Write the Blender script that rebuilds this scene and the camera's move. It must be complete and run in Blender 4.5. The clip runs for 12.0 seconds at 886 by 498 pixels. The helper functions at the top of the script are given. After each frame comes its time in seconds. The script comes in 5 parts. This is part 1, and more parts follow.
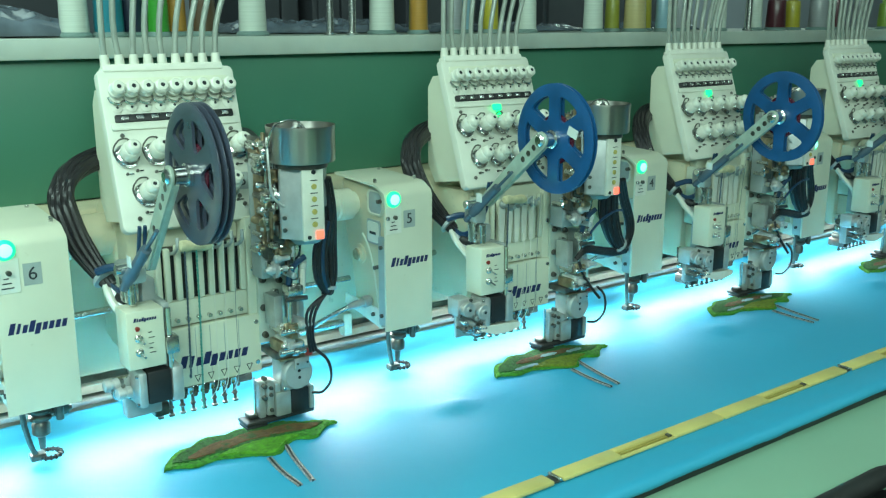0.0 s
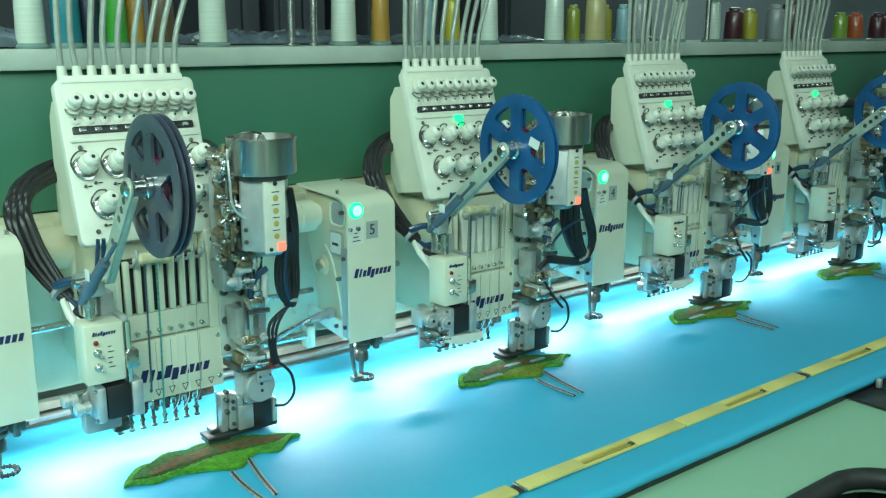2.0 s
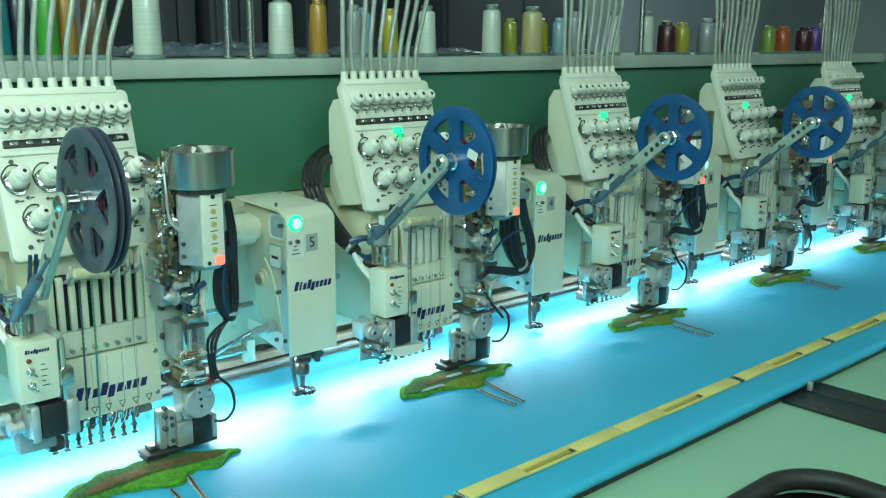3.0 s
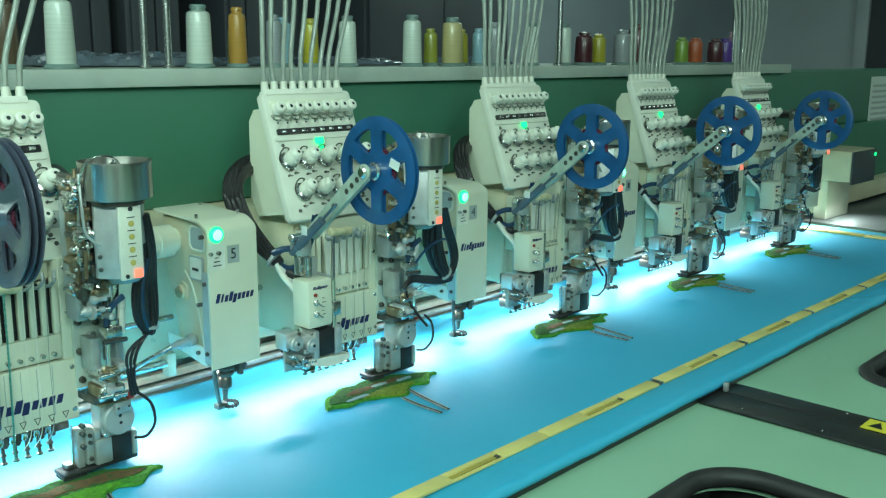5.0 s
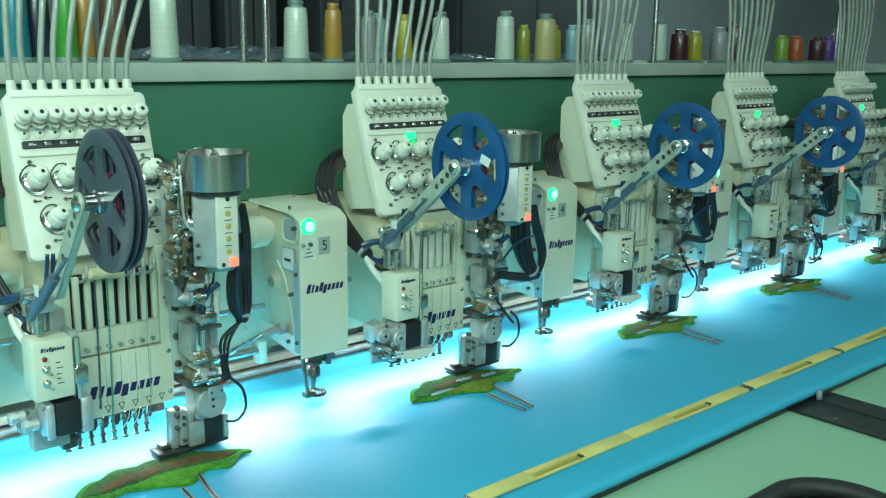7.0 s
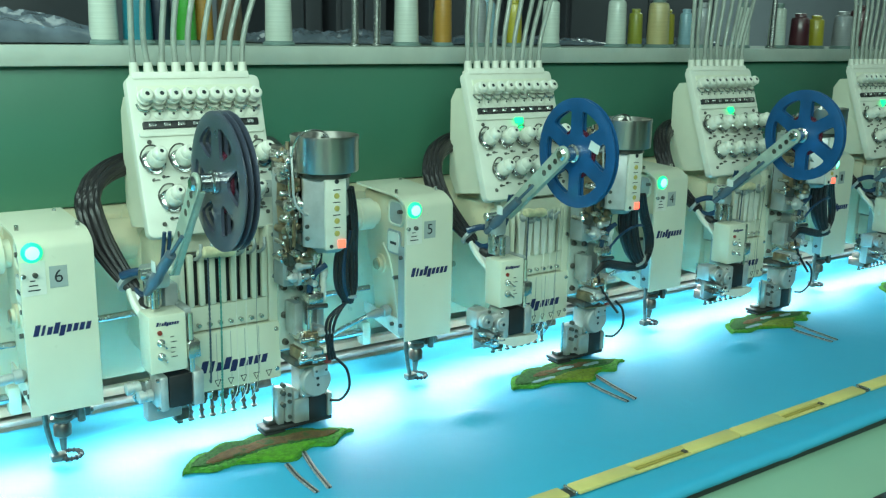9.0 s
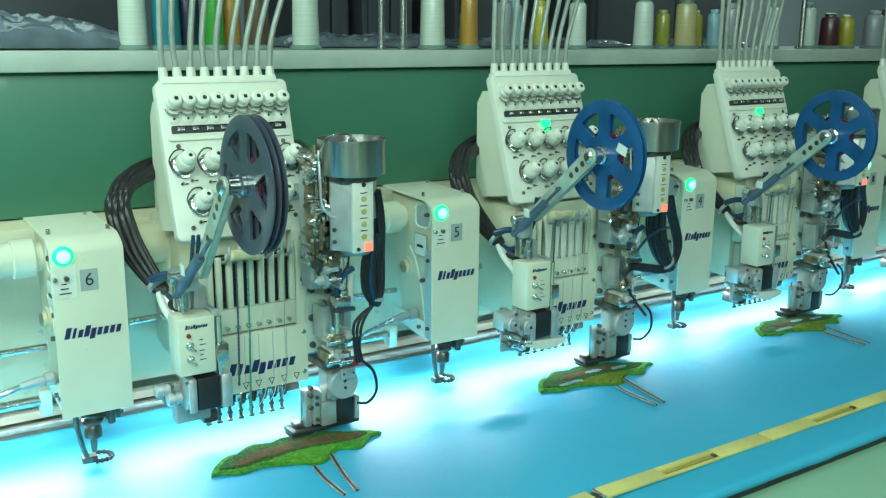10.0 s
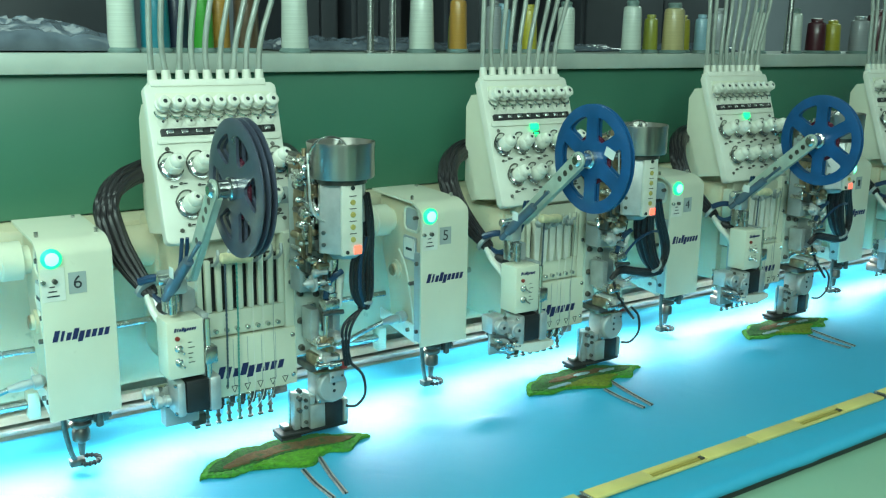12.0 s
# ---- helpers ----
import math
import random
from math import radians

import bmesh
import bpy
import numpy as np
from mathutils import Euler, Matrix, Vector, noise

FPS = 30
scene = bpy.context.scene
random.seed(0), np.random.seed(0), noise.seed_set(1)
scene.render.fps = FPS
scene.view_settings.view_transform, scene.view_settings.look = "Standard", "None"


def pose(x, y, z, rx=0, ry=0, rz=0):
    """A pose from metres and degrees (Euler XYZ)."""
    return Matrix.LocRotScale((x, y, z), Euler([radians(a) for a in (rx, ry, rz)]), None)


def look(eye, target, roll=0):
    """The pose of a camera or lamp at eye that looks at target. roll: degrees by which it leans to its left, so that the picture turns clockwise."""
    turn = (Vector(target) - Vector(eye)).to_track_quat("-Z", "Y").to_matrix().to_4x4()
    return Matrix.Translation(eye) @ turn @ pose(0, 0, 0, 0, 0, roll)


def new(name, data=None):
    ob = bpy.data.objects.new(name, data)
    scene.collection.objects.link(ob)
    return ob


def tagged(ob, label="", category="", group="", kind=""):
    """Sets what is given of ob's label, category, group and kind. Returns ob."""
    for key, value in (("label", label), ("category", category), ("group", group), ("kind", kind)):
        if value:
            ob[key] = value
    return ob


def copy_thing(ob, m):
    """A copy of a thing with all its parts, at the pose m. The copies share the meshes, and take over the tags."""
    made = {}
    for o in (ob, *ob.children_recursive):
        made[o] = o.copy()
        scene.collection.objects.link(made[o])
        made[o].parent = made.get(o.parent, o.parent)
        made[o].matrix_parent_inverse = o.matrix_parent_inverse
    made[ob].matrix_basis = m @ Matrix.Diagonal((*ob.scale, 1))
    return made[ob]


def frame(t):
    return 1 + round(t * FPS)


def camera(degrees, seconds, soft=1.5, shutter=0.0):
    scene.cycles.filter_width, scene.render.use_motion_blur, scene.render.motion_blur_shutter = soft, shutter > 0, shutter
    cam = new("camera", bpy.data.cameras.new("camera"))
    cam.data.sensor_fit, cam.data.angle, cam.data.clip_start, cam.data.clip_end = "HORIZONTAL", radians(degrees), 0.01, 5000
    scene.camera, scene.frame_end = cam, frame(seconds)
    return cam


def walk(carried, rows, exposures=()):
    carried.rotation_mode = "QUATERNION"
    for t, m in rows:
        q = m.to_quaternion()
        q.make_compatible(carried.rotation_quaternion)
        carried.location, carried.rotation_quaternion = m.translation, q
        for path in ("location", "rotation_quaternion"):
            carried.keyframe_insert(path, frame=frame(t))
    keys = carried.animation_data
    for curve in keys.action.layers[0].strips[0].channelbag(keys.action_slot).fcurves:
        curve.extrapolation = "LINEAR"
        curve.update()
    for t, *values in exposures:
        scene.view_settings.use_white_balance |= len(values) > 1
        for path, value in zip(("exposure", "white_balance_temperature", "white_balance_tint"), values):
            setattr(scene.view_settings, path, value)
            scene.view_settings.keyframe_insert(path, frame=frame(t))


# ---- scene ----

# The camera stands in front of a row of embroidery heads and turns on the spot.
cam = camera(49.95, 12.0, 1.25)
PATH = (
    (0.0, 0.0056, 0.0063, 1.5180, 76.361, 0.089, -36.525), (0.5, 0.0068, 0.0063, 1.5181, 76.574, -0.016, -36.637),
    (1.0, 0.0075, 0.0070, 1.5184, 76.618, -0.042, -36.508), (1.5, 0.0080, 0.0066, 1.5187, 76.779, 0.175, -37.163),
    (2.0, 0.0083, 0.0045, 1.5185, 76.997, 0.181, -38.700), (2.5, 0.0079, 0.0017, 1.5181, 77.439, 0.124, -40.562),
    (3.0, 0.0063, -0.0022, 1.5184, 77.750, 0.268, -42.293), (5.0, 0.0028, -0.0080, 1.5192, 78.352, 0.464, -46.959),
    (5.5, 0.0005, -0.0111, 1.5188, 78.517, 0.593, -47.512), (6.0, -0.0017, -0.0112, 1.5192, 78.627, 0.610, -46.752),
    (6.5, -0.0029, -0.0098, 1.5197, 78.437, 0.705, -44.037), (8.5, -0.0044, -0.0026, 1.5202, 77.126, 1.139, -37.128),
    (9.0, -0.0048, 0.0016, 1.5206, 77.017, 1.036, -35.479), (9.5, -0.0048, 0.0030, 1.5206, 77.067, 0.737, -34.529),
    (10.0, -0.0054, 0.0034, 1.5206, 77.160, 0.568, -33.871), (10.5, -0.0062, 0.0031, 1.5202, 77.239, 0.563, -33.880),
    (11.0, -0.0065, 0.0016, 1.5208, 77.267, 0.716, -34.062), (11.5, -0.0074, 0.0009, 1.5211, 77.325, 0.839, -34.284),
    (12.0, -0.0080, 0.0000, 1.5213, 77.366, 0.789, -34.566),
)
walk(cam, [(t, pose(x, y, z, rx, 0, rz) @ pose(0, 0, 0, 0, 0, roll)) for t, x, y, z, rx, roll, rz in PATH],
     exposures=((0.0, 0.0), (12.0, 0.0)))

PITCH = 0.65  # spacing of the heads
CLOTH = 0.85  # height of the stretched cloth
TABLE = 0.82

# ---- world and light ----
world = bpy.data.worlds.new("world")
scene.world = world
world.use_nodes = True
world.node_tree.nodes["Background"].inputs[0].default_value = (0.55, 0.75, 0.72, 1)
world.node_tree.nodes["Background"].inputs[1].default_value = 0.16


def area_lamp(name, eye, target, sx, sy, watts, colour, spread=180):
    lamp = bpy.data.lights.new(name, "AREA")
    lamp.shape, lamp.size, lamp.size_y, lamp.energy, lamp.color, lamp.spread = "RECTANGLE", sx, sy, watts, colour, radians(spread)
    ob = new(name, lamp)
    ob.matrix_world = look(eye, target)
    return ob


# unseen ceiling lamps, added to light the room and its darker areas
CEILING_TINT = (0.69, 1.0, 0.87)
area_lamp("ceiling_fill_light", (-1.0, 0.1, 2.55), (0.0, 1.5, 1.2), 1.6, 0.5, 44, CEILING_TINT)
area_lamp("ceiling_fill_light", (-0.6, -2.3, 2.80), (0.5, 1.6, 1.0), 1.8, 0.5, 66, CEILING_TINT)
area_lamp("ceiling_fill_light", (2.4, -1.0, 2.85), (2.4, 0.4, 0.5), 1.8, 0.5, 9, CEILING_TINT, 120)
area_lamp("ceiling_fill_light", (6.6, -0.2, 2.9), (6.4, 0.8, 0.8), 1.8, 0.5, 19, CEILING_TINT)
area_lamp("ceiling_fill_light", (4.6, 3.3, 2.95), (4.6, 3.5, 0), 1.8, 0.5, 28, CEILING_TINT)
area_lamp("ceiling_fill_light", (0.6, 3.3, 2.95), (0.6, 3.5, 0), 1.8, 0.5, 4, CEILING_TINT)
area_lamp("ceiling_fill_light", (-0.35, 1.42, 3.02), (0.0, 1.5, 0.8), 0.25, 0.9, 16, CEILING_TINT)
# work lamps below each head, plus an added pair brightening the far end
WORK = (0.85, 1.0, 0.97)
for k in range(-1, 6):
    area_lamp("work_light", (0.66 + k * PITCH, 1.500, 0.950), (0.66 + k * PITCH, 1.44, 0.85), 0.60, 0.03, 2.7, WORK, 130)
    area_lamp("work_light", (0.67 + k * PITCH, 1.590, 0.945), (0.67 + k * PITCH, 1.61, 0.85), 0.56, 0.03, 0.45, WORK, 110)


# ---- materials ----
def mat(name, colour, rough=0.5, metal=0.0, scale=30.0, vary=0.10, bump=0.0, bscale=400.0, coat=0.0, spots=None):
    m = bpy.data.materials.new(name)
    m.use_nodes = True
    t = m.node_tree
    n, l = t.nodes, t.links
    b = n["Principled BSDF"]
    b.inputs["Roughness"].default_value, b.inputs["Metallic"].default_value, b.inputs["Coat Weight"].default_value = rough, metal, coat
    co = n.new("ShaderNodeTexCoord")
    big = n.new("ShaderNodeTexNoise")
    big.inputs["Scale"].default_value, big.inputs["Detail"].default_value = scale, 6
    l.new(co.outputs["Object"], big.inputs["Vector"])
    ramp = n.new("ShaderNodeValToRGB")
    ramp.color_ramp.elements[0].position, ramp.color_ramp.elements[1].position = 0.3, 0.7
    ramp.color_ramp.elements[0].color = (*[c * (1 - vary) for c in colour], 1)
    ramp.color_ramp.elements[1].color = (*[min(1, c * (1 + vary * 0.5)) for c in colour], 1)
    l.new(big.outputs["Fac"], ramp.inputs["Fac"])
    out = ramp.outputs["Color"]
    if spots:
        fine = n.new("ShaderNodeTexNoise")
        fine.inputs["Scale"].default_value, fine.inputs["Detail"].default_value = spots[0], 8
        l.new(co.outputs["Object"], fine.inputs["Vector"])
        r2 = n.new("ShaderNodeValToRGB")
        r2.color_ramp.elements[0].position, r2.color_ramp.elements[1].position = spots[1], spots[1] + 0.08
        r2.color_ramp.elements[0].color, r2.color_ramp.elements[1].color = (0, 0, 0, 1), (1, 1, 1, 1)
        l.new(fine.outputs["Fac"], r2.inputs["Fac"])
        mix = n.new("ShaderNodeMixRGB")
        mix.inputs[2].default_value = (*spots[2], 1)
        l.new(r2.outputs["Color"], mix.inputs[0])
        l.new(out, mix.inputs[1])
        out = mix.outputs[0]
    l.new(out, b.inputs["Base Color"])
    rr = n.new("ShaderNodeMapRange")
    rr.inputs[3].default_value, rr.inputs[4].default_value = max(0.02, rough - 0.08), min(1, rough + 0.1)
    l.new(big.outputs["Fac"], rr.inputs[0])
    l.new(rr.outputs[0], b.inputs["Roughness"])
    if bump:
        bn = n.new("ShaderNodeTexNoise")
        bn.inputs["Scale"].default_value, bn.inputs["Detail"].default_value = bscale, 4
        l.new(co.outputs["Object"], bn.inputs["Vector"])
        bu = n.new("ShaderNodeBump")
        bu.inputs["Strength"].default_value, bu.inputs["Distance"].default_value = bump, 0.002
        l.new(bn.outputs["Fac"], bu.inputs["Height"])
        l.new(bu.outputs["Normal"], b.inputs["Normal"])
    return m


def glow(name, colour, strength):
    m = bpy.data.materials.new(name)
    m.use_nodes = True
    b = m.node_tree.nodes["Principled BSDF"]
    b.inputs["Base Color"].default_value = (*colour, 1)
    b.inputs["Emission Color"].default_value = (*colour, 1)
    b.inputs["Emission Strength"].default_value = strength
    return m


CREAM = mat("cream_enamel", (0.67, 0.68, 0.54), 0.38, 0, 9, 0.07, 0.05, 700, 0.15, (60, 0.71, (0.55, 0.55, 0.42)))
CREAM_OLD = mat("aged_cream_enamel", (0.60, 0.54, 0.37), 0.42, 0, 7, 0.14, 0.06, 500, 0.1, (40, 0.66, (0.40, 0.38, 0.27)))
WHITE = mat("white_plastic", (0.72, 0.72, 0.63), 0.35, 0, 60, 0.06)
PANEL = mat("white_moulded_panel", (0.67, 0.68, 0.59), 0.42, 0, 14, 0.10, 0.06, 900, 0, (90, 0.72, (0.6, 0.6, 0.5)))
CLEAR = mat("milky_plastic_tube", (0.30, 0.33, 0.29), 0.36, 0, 40, 0.2, 0, 0, 0.15)
SILVER = mat("brushed_steel", (0.62, 0.62, 0.60), 0.24, 1, 120, 0.2, 0.05, 900)
CHROME = mat("chrome", (0.70, 0.70, 0.68), 0.19, 1, 50, 0.12)
ALU = mat("cast_aluminium", (0.60, 0.61, 0.60), 0.45, 0.7, 50, 0.15, 0.15, 600)
GREYMETAL = mat("grey_painted_metal", (0.40, 0.44, 0.43), 0.45, 0.3, 30, 0.15, 0.08, 500)
DARKMETAL = mat("oiled_dark_metal", (0.15, 0.145, 0.13), 0.33, 0.75, 60, 0.4, 0.1, 500)
BEADTEAL = mat("teal_bead_tape", (0.10, 0.36, 0.30), 0.3, 0.2, 200, 0.3)
LIP = mat("pale_shelf_edge", (0.45, 0.50, 0.44), 0.4, 0, 12, 0.12, 0.05, 400)
STEELGREY = mat("machined_grey_steel", (0.42, 0.46, 0.44), 0.36, 0.5, 40, 0.2, 0.08, 500)
PLATEGREEN = mat("pale_green_plate", (0.54, 0.62, 0.55), 0.4, 0.15, 25, 0.12, 0.06, 500)
WAX = mat("yellowish_wax", (0.70, 0.64, 0.40), 0.5, 0, 90, 0.25, 0.2, 300)
REDPLUG = mat("red_plastic_plug", (0.45, 0.05, 0.04), 0.4, 0, 40, 0.15)
BRONZE = mat("worn_bronze_metal", (0.40, 0.31, 0.20), 0.3, 0.9, 70, 0.4, 0.1, 500)
TINSTEEL = mat("brushed_tin_steel", (0.42, 0.40, 0.37), 0.28, 1, 8, 0.05)
CYLSTEEL = mat("dark_steel_cylinder", (0.10, 0.14, 0.18), 0.35, 0.35, 30, 0.2)
BLACK = mat("black_plastic", (0.018, 0.018, 0.02), 0.4, 0, 40, 0.3, 0.1, 500)
CABLE = mat("black_braided_sleeve", (0.014, 0.012, 0.014), 0.36, 0, 60, 0.25, 0.2, 500, 0.0)
BLUEHOSE = mat("blue_air_hose", (0.012, 0.040, 0.095), 0.3, 0, 60, 0.1, 0, 0, 0.3)
BLUEREEL = mat("blue_plastic_reel", (0.009, 0.078, 0.215), 0.32, 0, 25, 0.2, 0.04, 500, 0.2)
GREYREEL = mat("dark_grey_plastic_reel", (0.055, 0.065, 0.095), 0.3, 0, 25, 0.2, 0.04, 500, 0.3)
SEQUIN = mat("dark_red_sequin_tape", (0.10, 0.012, 0.03), 0.25, 0.2, 300, 0.5, 0.3, 900)
ARM = mat("zinc_plated_arm", (0.44, 0.52, 0.44), 0.42, 0.25, 40, 0.2, 0.08, 300)
INK = mat("navy_ink", (0.012, 0.017, 0.09), 0.5, 0, 50, 0.1)
GREYLABEL = mat("grey_label", (0.36, 0.40, 0.38), 0.5, 0, 50, 0.08)
# Serves dark print, and discs that paint the shade inside small holes.
DARKMARK = mat("dark_ink_and_hole_shade", (0.02, 0.025, 0.03), 0.5, 0, 50, 0.1)
GREEN_LED = glow("green_lamp", (0.01, 1.0, 0.30), 1.25)
CORE_LED = glow("green_lamp_core", (0.30, 1.0, 0.72), 1.6)
RED_LED = glow("red_lamp", (1.0, 0.12, 0.07), 2.2)
AMBER = mat("amber_button", (0.50, 0.42, 0.12), 0.4, 0, 50, 0.1)
REDDOT = mat("red_indicator", (0.25, 0.03, 0.02), 0.3, 0, 50, 0.1)
BEAM = mat("green_enamel_beam", (0.047, 0.172, 0.107), 0.42, 0, 3, 0.10, 0.05, 300, 0.1, (25, 0.72, (0.05, 0.16, 0.10)))
SHELF = mat("grey_green_shelf", (0.31, 0.36, 0.31), 0.5, 0, 5, 0.12, 0.06, 300)
TABLEGREEN = mat("pale_green_laminate", (0.295, 0.505, 0.355), 0.4, 0, 3, 0.06, 0.04, 500)
RUBBER = mat("black_rubber_rim", (0.022, 0.022, 0.022), 0.55, 0, 30, 0.3, 0.2, 300)
RAIL = mat("dark_grey_rail", (0.035, 0.038, 0.038), 0.4, 0.3, 20, 0.2, 0.06, 400)
ENDPLATE = mat("worn_grey_plate", (0.13, 0.145, 0.145), 0.4, 0.3, 8, 0.2, 0.06, 400)
YELLOW = mat("yellow_clamp_strip", (0.66, 0.56, 0.19), 0.5, 0, 16, 0.12, 0.08, 400, 0, (30, 0.68, (0.52, 0.42, 0.12)))
# Darker yellow puts the shade of the strips' pockets into the colour.
YELLOW_SHADED = mat("yellow_strip_shaded_groove", (0.42, 0.34, 0.08), 0.6, 0, 16, 0.12)
SIGNYELLOW = mat("yellow_warning_sticker", (0.75, 0.65, 0.05), 0.5, 0, 50, 0.1)
LEAF = mat("dark_green_chenille", (0.018, 0.110, 0.016), 0.9, 0, 140, 0.55, 1.0, 700)
LEAFMID = mat("mid_green_chenille", (0.050, 0.250, 0.020), 0.9, 0, 160, 0.55, 1.0, 700)
OLIVE = mat("olive_green_chenille", (0.165, 0.230, 0.016), 0.9, 0, 140, 0.4, 1.0, 700)
LEAFLIGHT = mat("bright_green_chenille", (0.095, 0.320, 0.016), 0.9, 0, 120, 0.4, 1.0, 700)
OPENPATCH = mat("pale_blue_backing", (0.20, 0.34, 0.36), 0.8, 0, 60, 0.2, 0.4, 700)
BROWN = mat("brown_chenille", (0.125, 0.070, 0.022), 0.9, 0, 90, 0.4, 1.0, 600, 0, (45, 0.56, (0.03, 0.07, 0.014)))
BEADS = mat("silver_sequin_cord", (0.42, 0.44, 0.45), 0.3, 0.4, 300, 0.6, 0.4, 900)
PALEROOM = mat("pale_painted_wall", (0.48, 0.52, 0.54), 0.7, 0, 2, 0.1)
GREYROOM = mat("blue_grey_painted_wall", (0.30, 0.34, 0.38), 0.7, 0, 2, 0.1)
DARKROOM = mat("dark_grey_and_shade", (0.05, 0.055, 0.065), 0.55, 0, 3, 0.2)
FLOORM = mat("dark_concrete_floor", (0.10, 0.10, 0.10), 0.6, 0, 2, 0.2)
PLASTICBAG = mat("crumpled_plastic_wrap", (0.13, 0.16, 0.20), 0.12, 0, 14, 0.4, 0.4, 60, 0.6)
PAPER = mat("white_paper", (0.62, 0.66, 0.62), 0.7, 0, 10, 0.05)

# blue cloth with a fine weave and long soft wrinkles
CLOTHM = mat("blue_satin_cloth", (0.026, 0.385, 0.620), 0.58, 0, 2.5, 0.05, 0.12, 1600)


def soft_wrinkles(m):
    n, l = m.node_tree.nodes, m.node_tree.links
    co, w, bu = n.new("ShaderNodeTexCoord"), n.new("ShaderNodeTexNoise"), n.new("ShaderNodeBump")
    w.inputs["Scale"].default_value, w.inputs["Detail"].default_value, w.inputs["Distortion"].default_value = 9, 3, 1.2
    bu.inputs["Strength"].default_value, bu.inputs["Distance"].default_value = 0.16, 0.012
    l.new(co.outputs["Object"], w.inputs["Vector"])
    l.new(w.outputs["Fac"], bu.inputs["Height"])
    l.new(n["Bump"].outputs["Normal"], bu.inputs["Normal"])
    l.new(bu.outputs["Normal"], n["Principled BSDF"].inputs["Normal"])


soft_wrinkles(CLOTHM)


def brushed_round(m):
    """Turned steel: fine marks round the upright axis."""
    n, l = m.node_tree.nodes, m.node_tree.links
    tg = n.new("ShaderNodeTangent")
    tg.direction_type, tg.axis = "RADIAL", "Z"
    n["Principled BSDF"].inputs["Anisotropic"].default_value, n["Principled BSDF"].inputs["Anisotropic Rotation"].default_value = 0.85, 0.25
    l.new(tg.outputs["Tangent"], n["Principled BSDF"].inputs["Tangent"])


brushed_round(TINSTEEL)
CLOTHM.node_tree.nodes["Principled BSDF"].inputs["Specular IOR Level"].default_value = 0.85


# ---- mesh helpers ----
def box(bm, x0, x1, y0, y1, z0, z1, bevel=0.0, seg=2):
    vs = bmesh.ops.create_cube(bm, size=1.0)["verts"]
    for v in vs:
        v.co = Vector(((x0 + x1) / 2 + v.co.x * (x1 - x0), (y0 + y1) / 2 + v.co.y * (y1 - y0), (z0 + z1) / 2 + v.co.z * (z1 - z0)))
    if bevel:
        bmesh.ops.bevel(bm, geom=list({e for v in vs for e in v.link_edges}), offset=bevel, segments=seg, affect="EDGES", profile=0.5)
    return bm


def frame_of(p0, p1):
    d = Vector(p1) - Vector(p0)
    return d.to_track_quat("Z", "Y").to_matrix().to_4x4(), d.length


def lathe(bm, p0, p1, profile, seg=20):
    """Turns (along, radius) pairs round the line from p0 to p1."""
    m, _ = frame_of(p0, p1)
    m.translation = Vector(p0)
    rings = []
    for a, r in profile:
        rings.append([bm.verts.new(m @ Vector((r * math.cos(2 * math.pi * i / seg), r * math.sin(2 * math.pi * i / seg), a))) for i in range(seg)])
    for u, v in zip(rings, rings[1:]):
        for i in range(seg):
            bm.faces.new((u[i], u[(i + 1) % seg], v[(i + 1) % seg], v[i]))
    bm.faces.new(list(reversed(rings[0])))
    bm.faces.new(rings[-1])
    return bm


def rod(bm, p0, p1, r, seg=14, edge=0.0):
    length = (Vector(p1) - Vector(p0)).length
    e = edge or min(r * 0.18, length * 0.2)
    return lathe(bm, p0, p1, ((0, r - e), (e, r), (length - e, r), (length, r - e)), seg)


def smooth_line(points, n=8):
    pts = [Vector(p) for p in points]
    out = []
    for i in range(len(pts) - 1):
        a, b, c, d = pts[max(0, i - 1)], pts[i], pts[i + 1], pts[min(len(pts) - 1, i + 2)]
        for j in range(n):
            t = j / n
            out.append(0.5 * ((2 * b) + (c - a) * t + (2 * a - 5 * b + 4 * c - d) * t * t + (3 * b - a - 3 * c + d) * t ** 3))
    out.append(pts[-1])
    return out


def tube(bm, points, r, seg=10, n=8, radius=None):
    line = smooth_line(points, n)
    rings, up = [], Vector((0.31, 0.17, 0.93)).normalized()
    for i, p in enumerate(line):
        d = (line[min(i + 1, len(line) - 1)] - line[max(i - 1, 0)]).normalized()
        side = up.cross(d)
        side = side.normalized() if side.length > 1e-4 else Vector((1, 0, 0))
        over = d.cross(side)
        rr = radius(i / (len(line) - 1)) if radius else r
        rings.append([bm.verts.new(p + rr * (math.cos(2 * math.pi * j / seg) * side + math.sin(2 * math.pi * j / seg) * over)) for j in range(seg)])
    for u, v in zip(rings, rings[1:]):
        for j in range(seg):
            bm.faces.new((u[j], u[(j + 1) % seg], v[(j + 1) % seg], v[j]))
    bm.faces.new(list(reversed(rings[0])))
    bm.faces.new(rings[-1])
    return bm


def slab(bm, outline, thick, m=None, bevel=0.0):
    """Extrudes a flat outline of (x, y) by thick along z, then places it by m."""
    m = m or Matrix()
    low = [bm.verts.new(Vector((x, y, 0))) for x, y in outline]
    high = [bm.verts.new(Vector((x, y, thick))) for x, y in outline]
    k = len(outline)
    bm.faces.new(list(reversed(low)))
    top = bm.faces.new(high)
    for i in range(k):
        bm.faces.new((low[i], low[(i + 1) % k], high[(i + 1) % k], high[i]))
    new_verts = low + high
    if bevel:
        made = bmesh.ops.bevel(bm, geom=list(top.edges), offset=bevel, segments=2, affect="EDGES", profile=0.5)
        new_verts = list(set(v for v in new_verts if v.is_valid) | set(made["verts"]))
    for v in new_verts:
        v.co = m @ v.co
    return bm


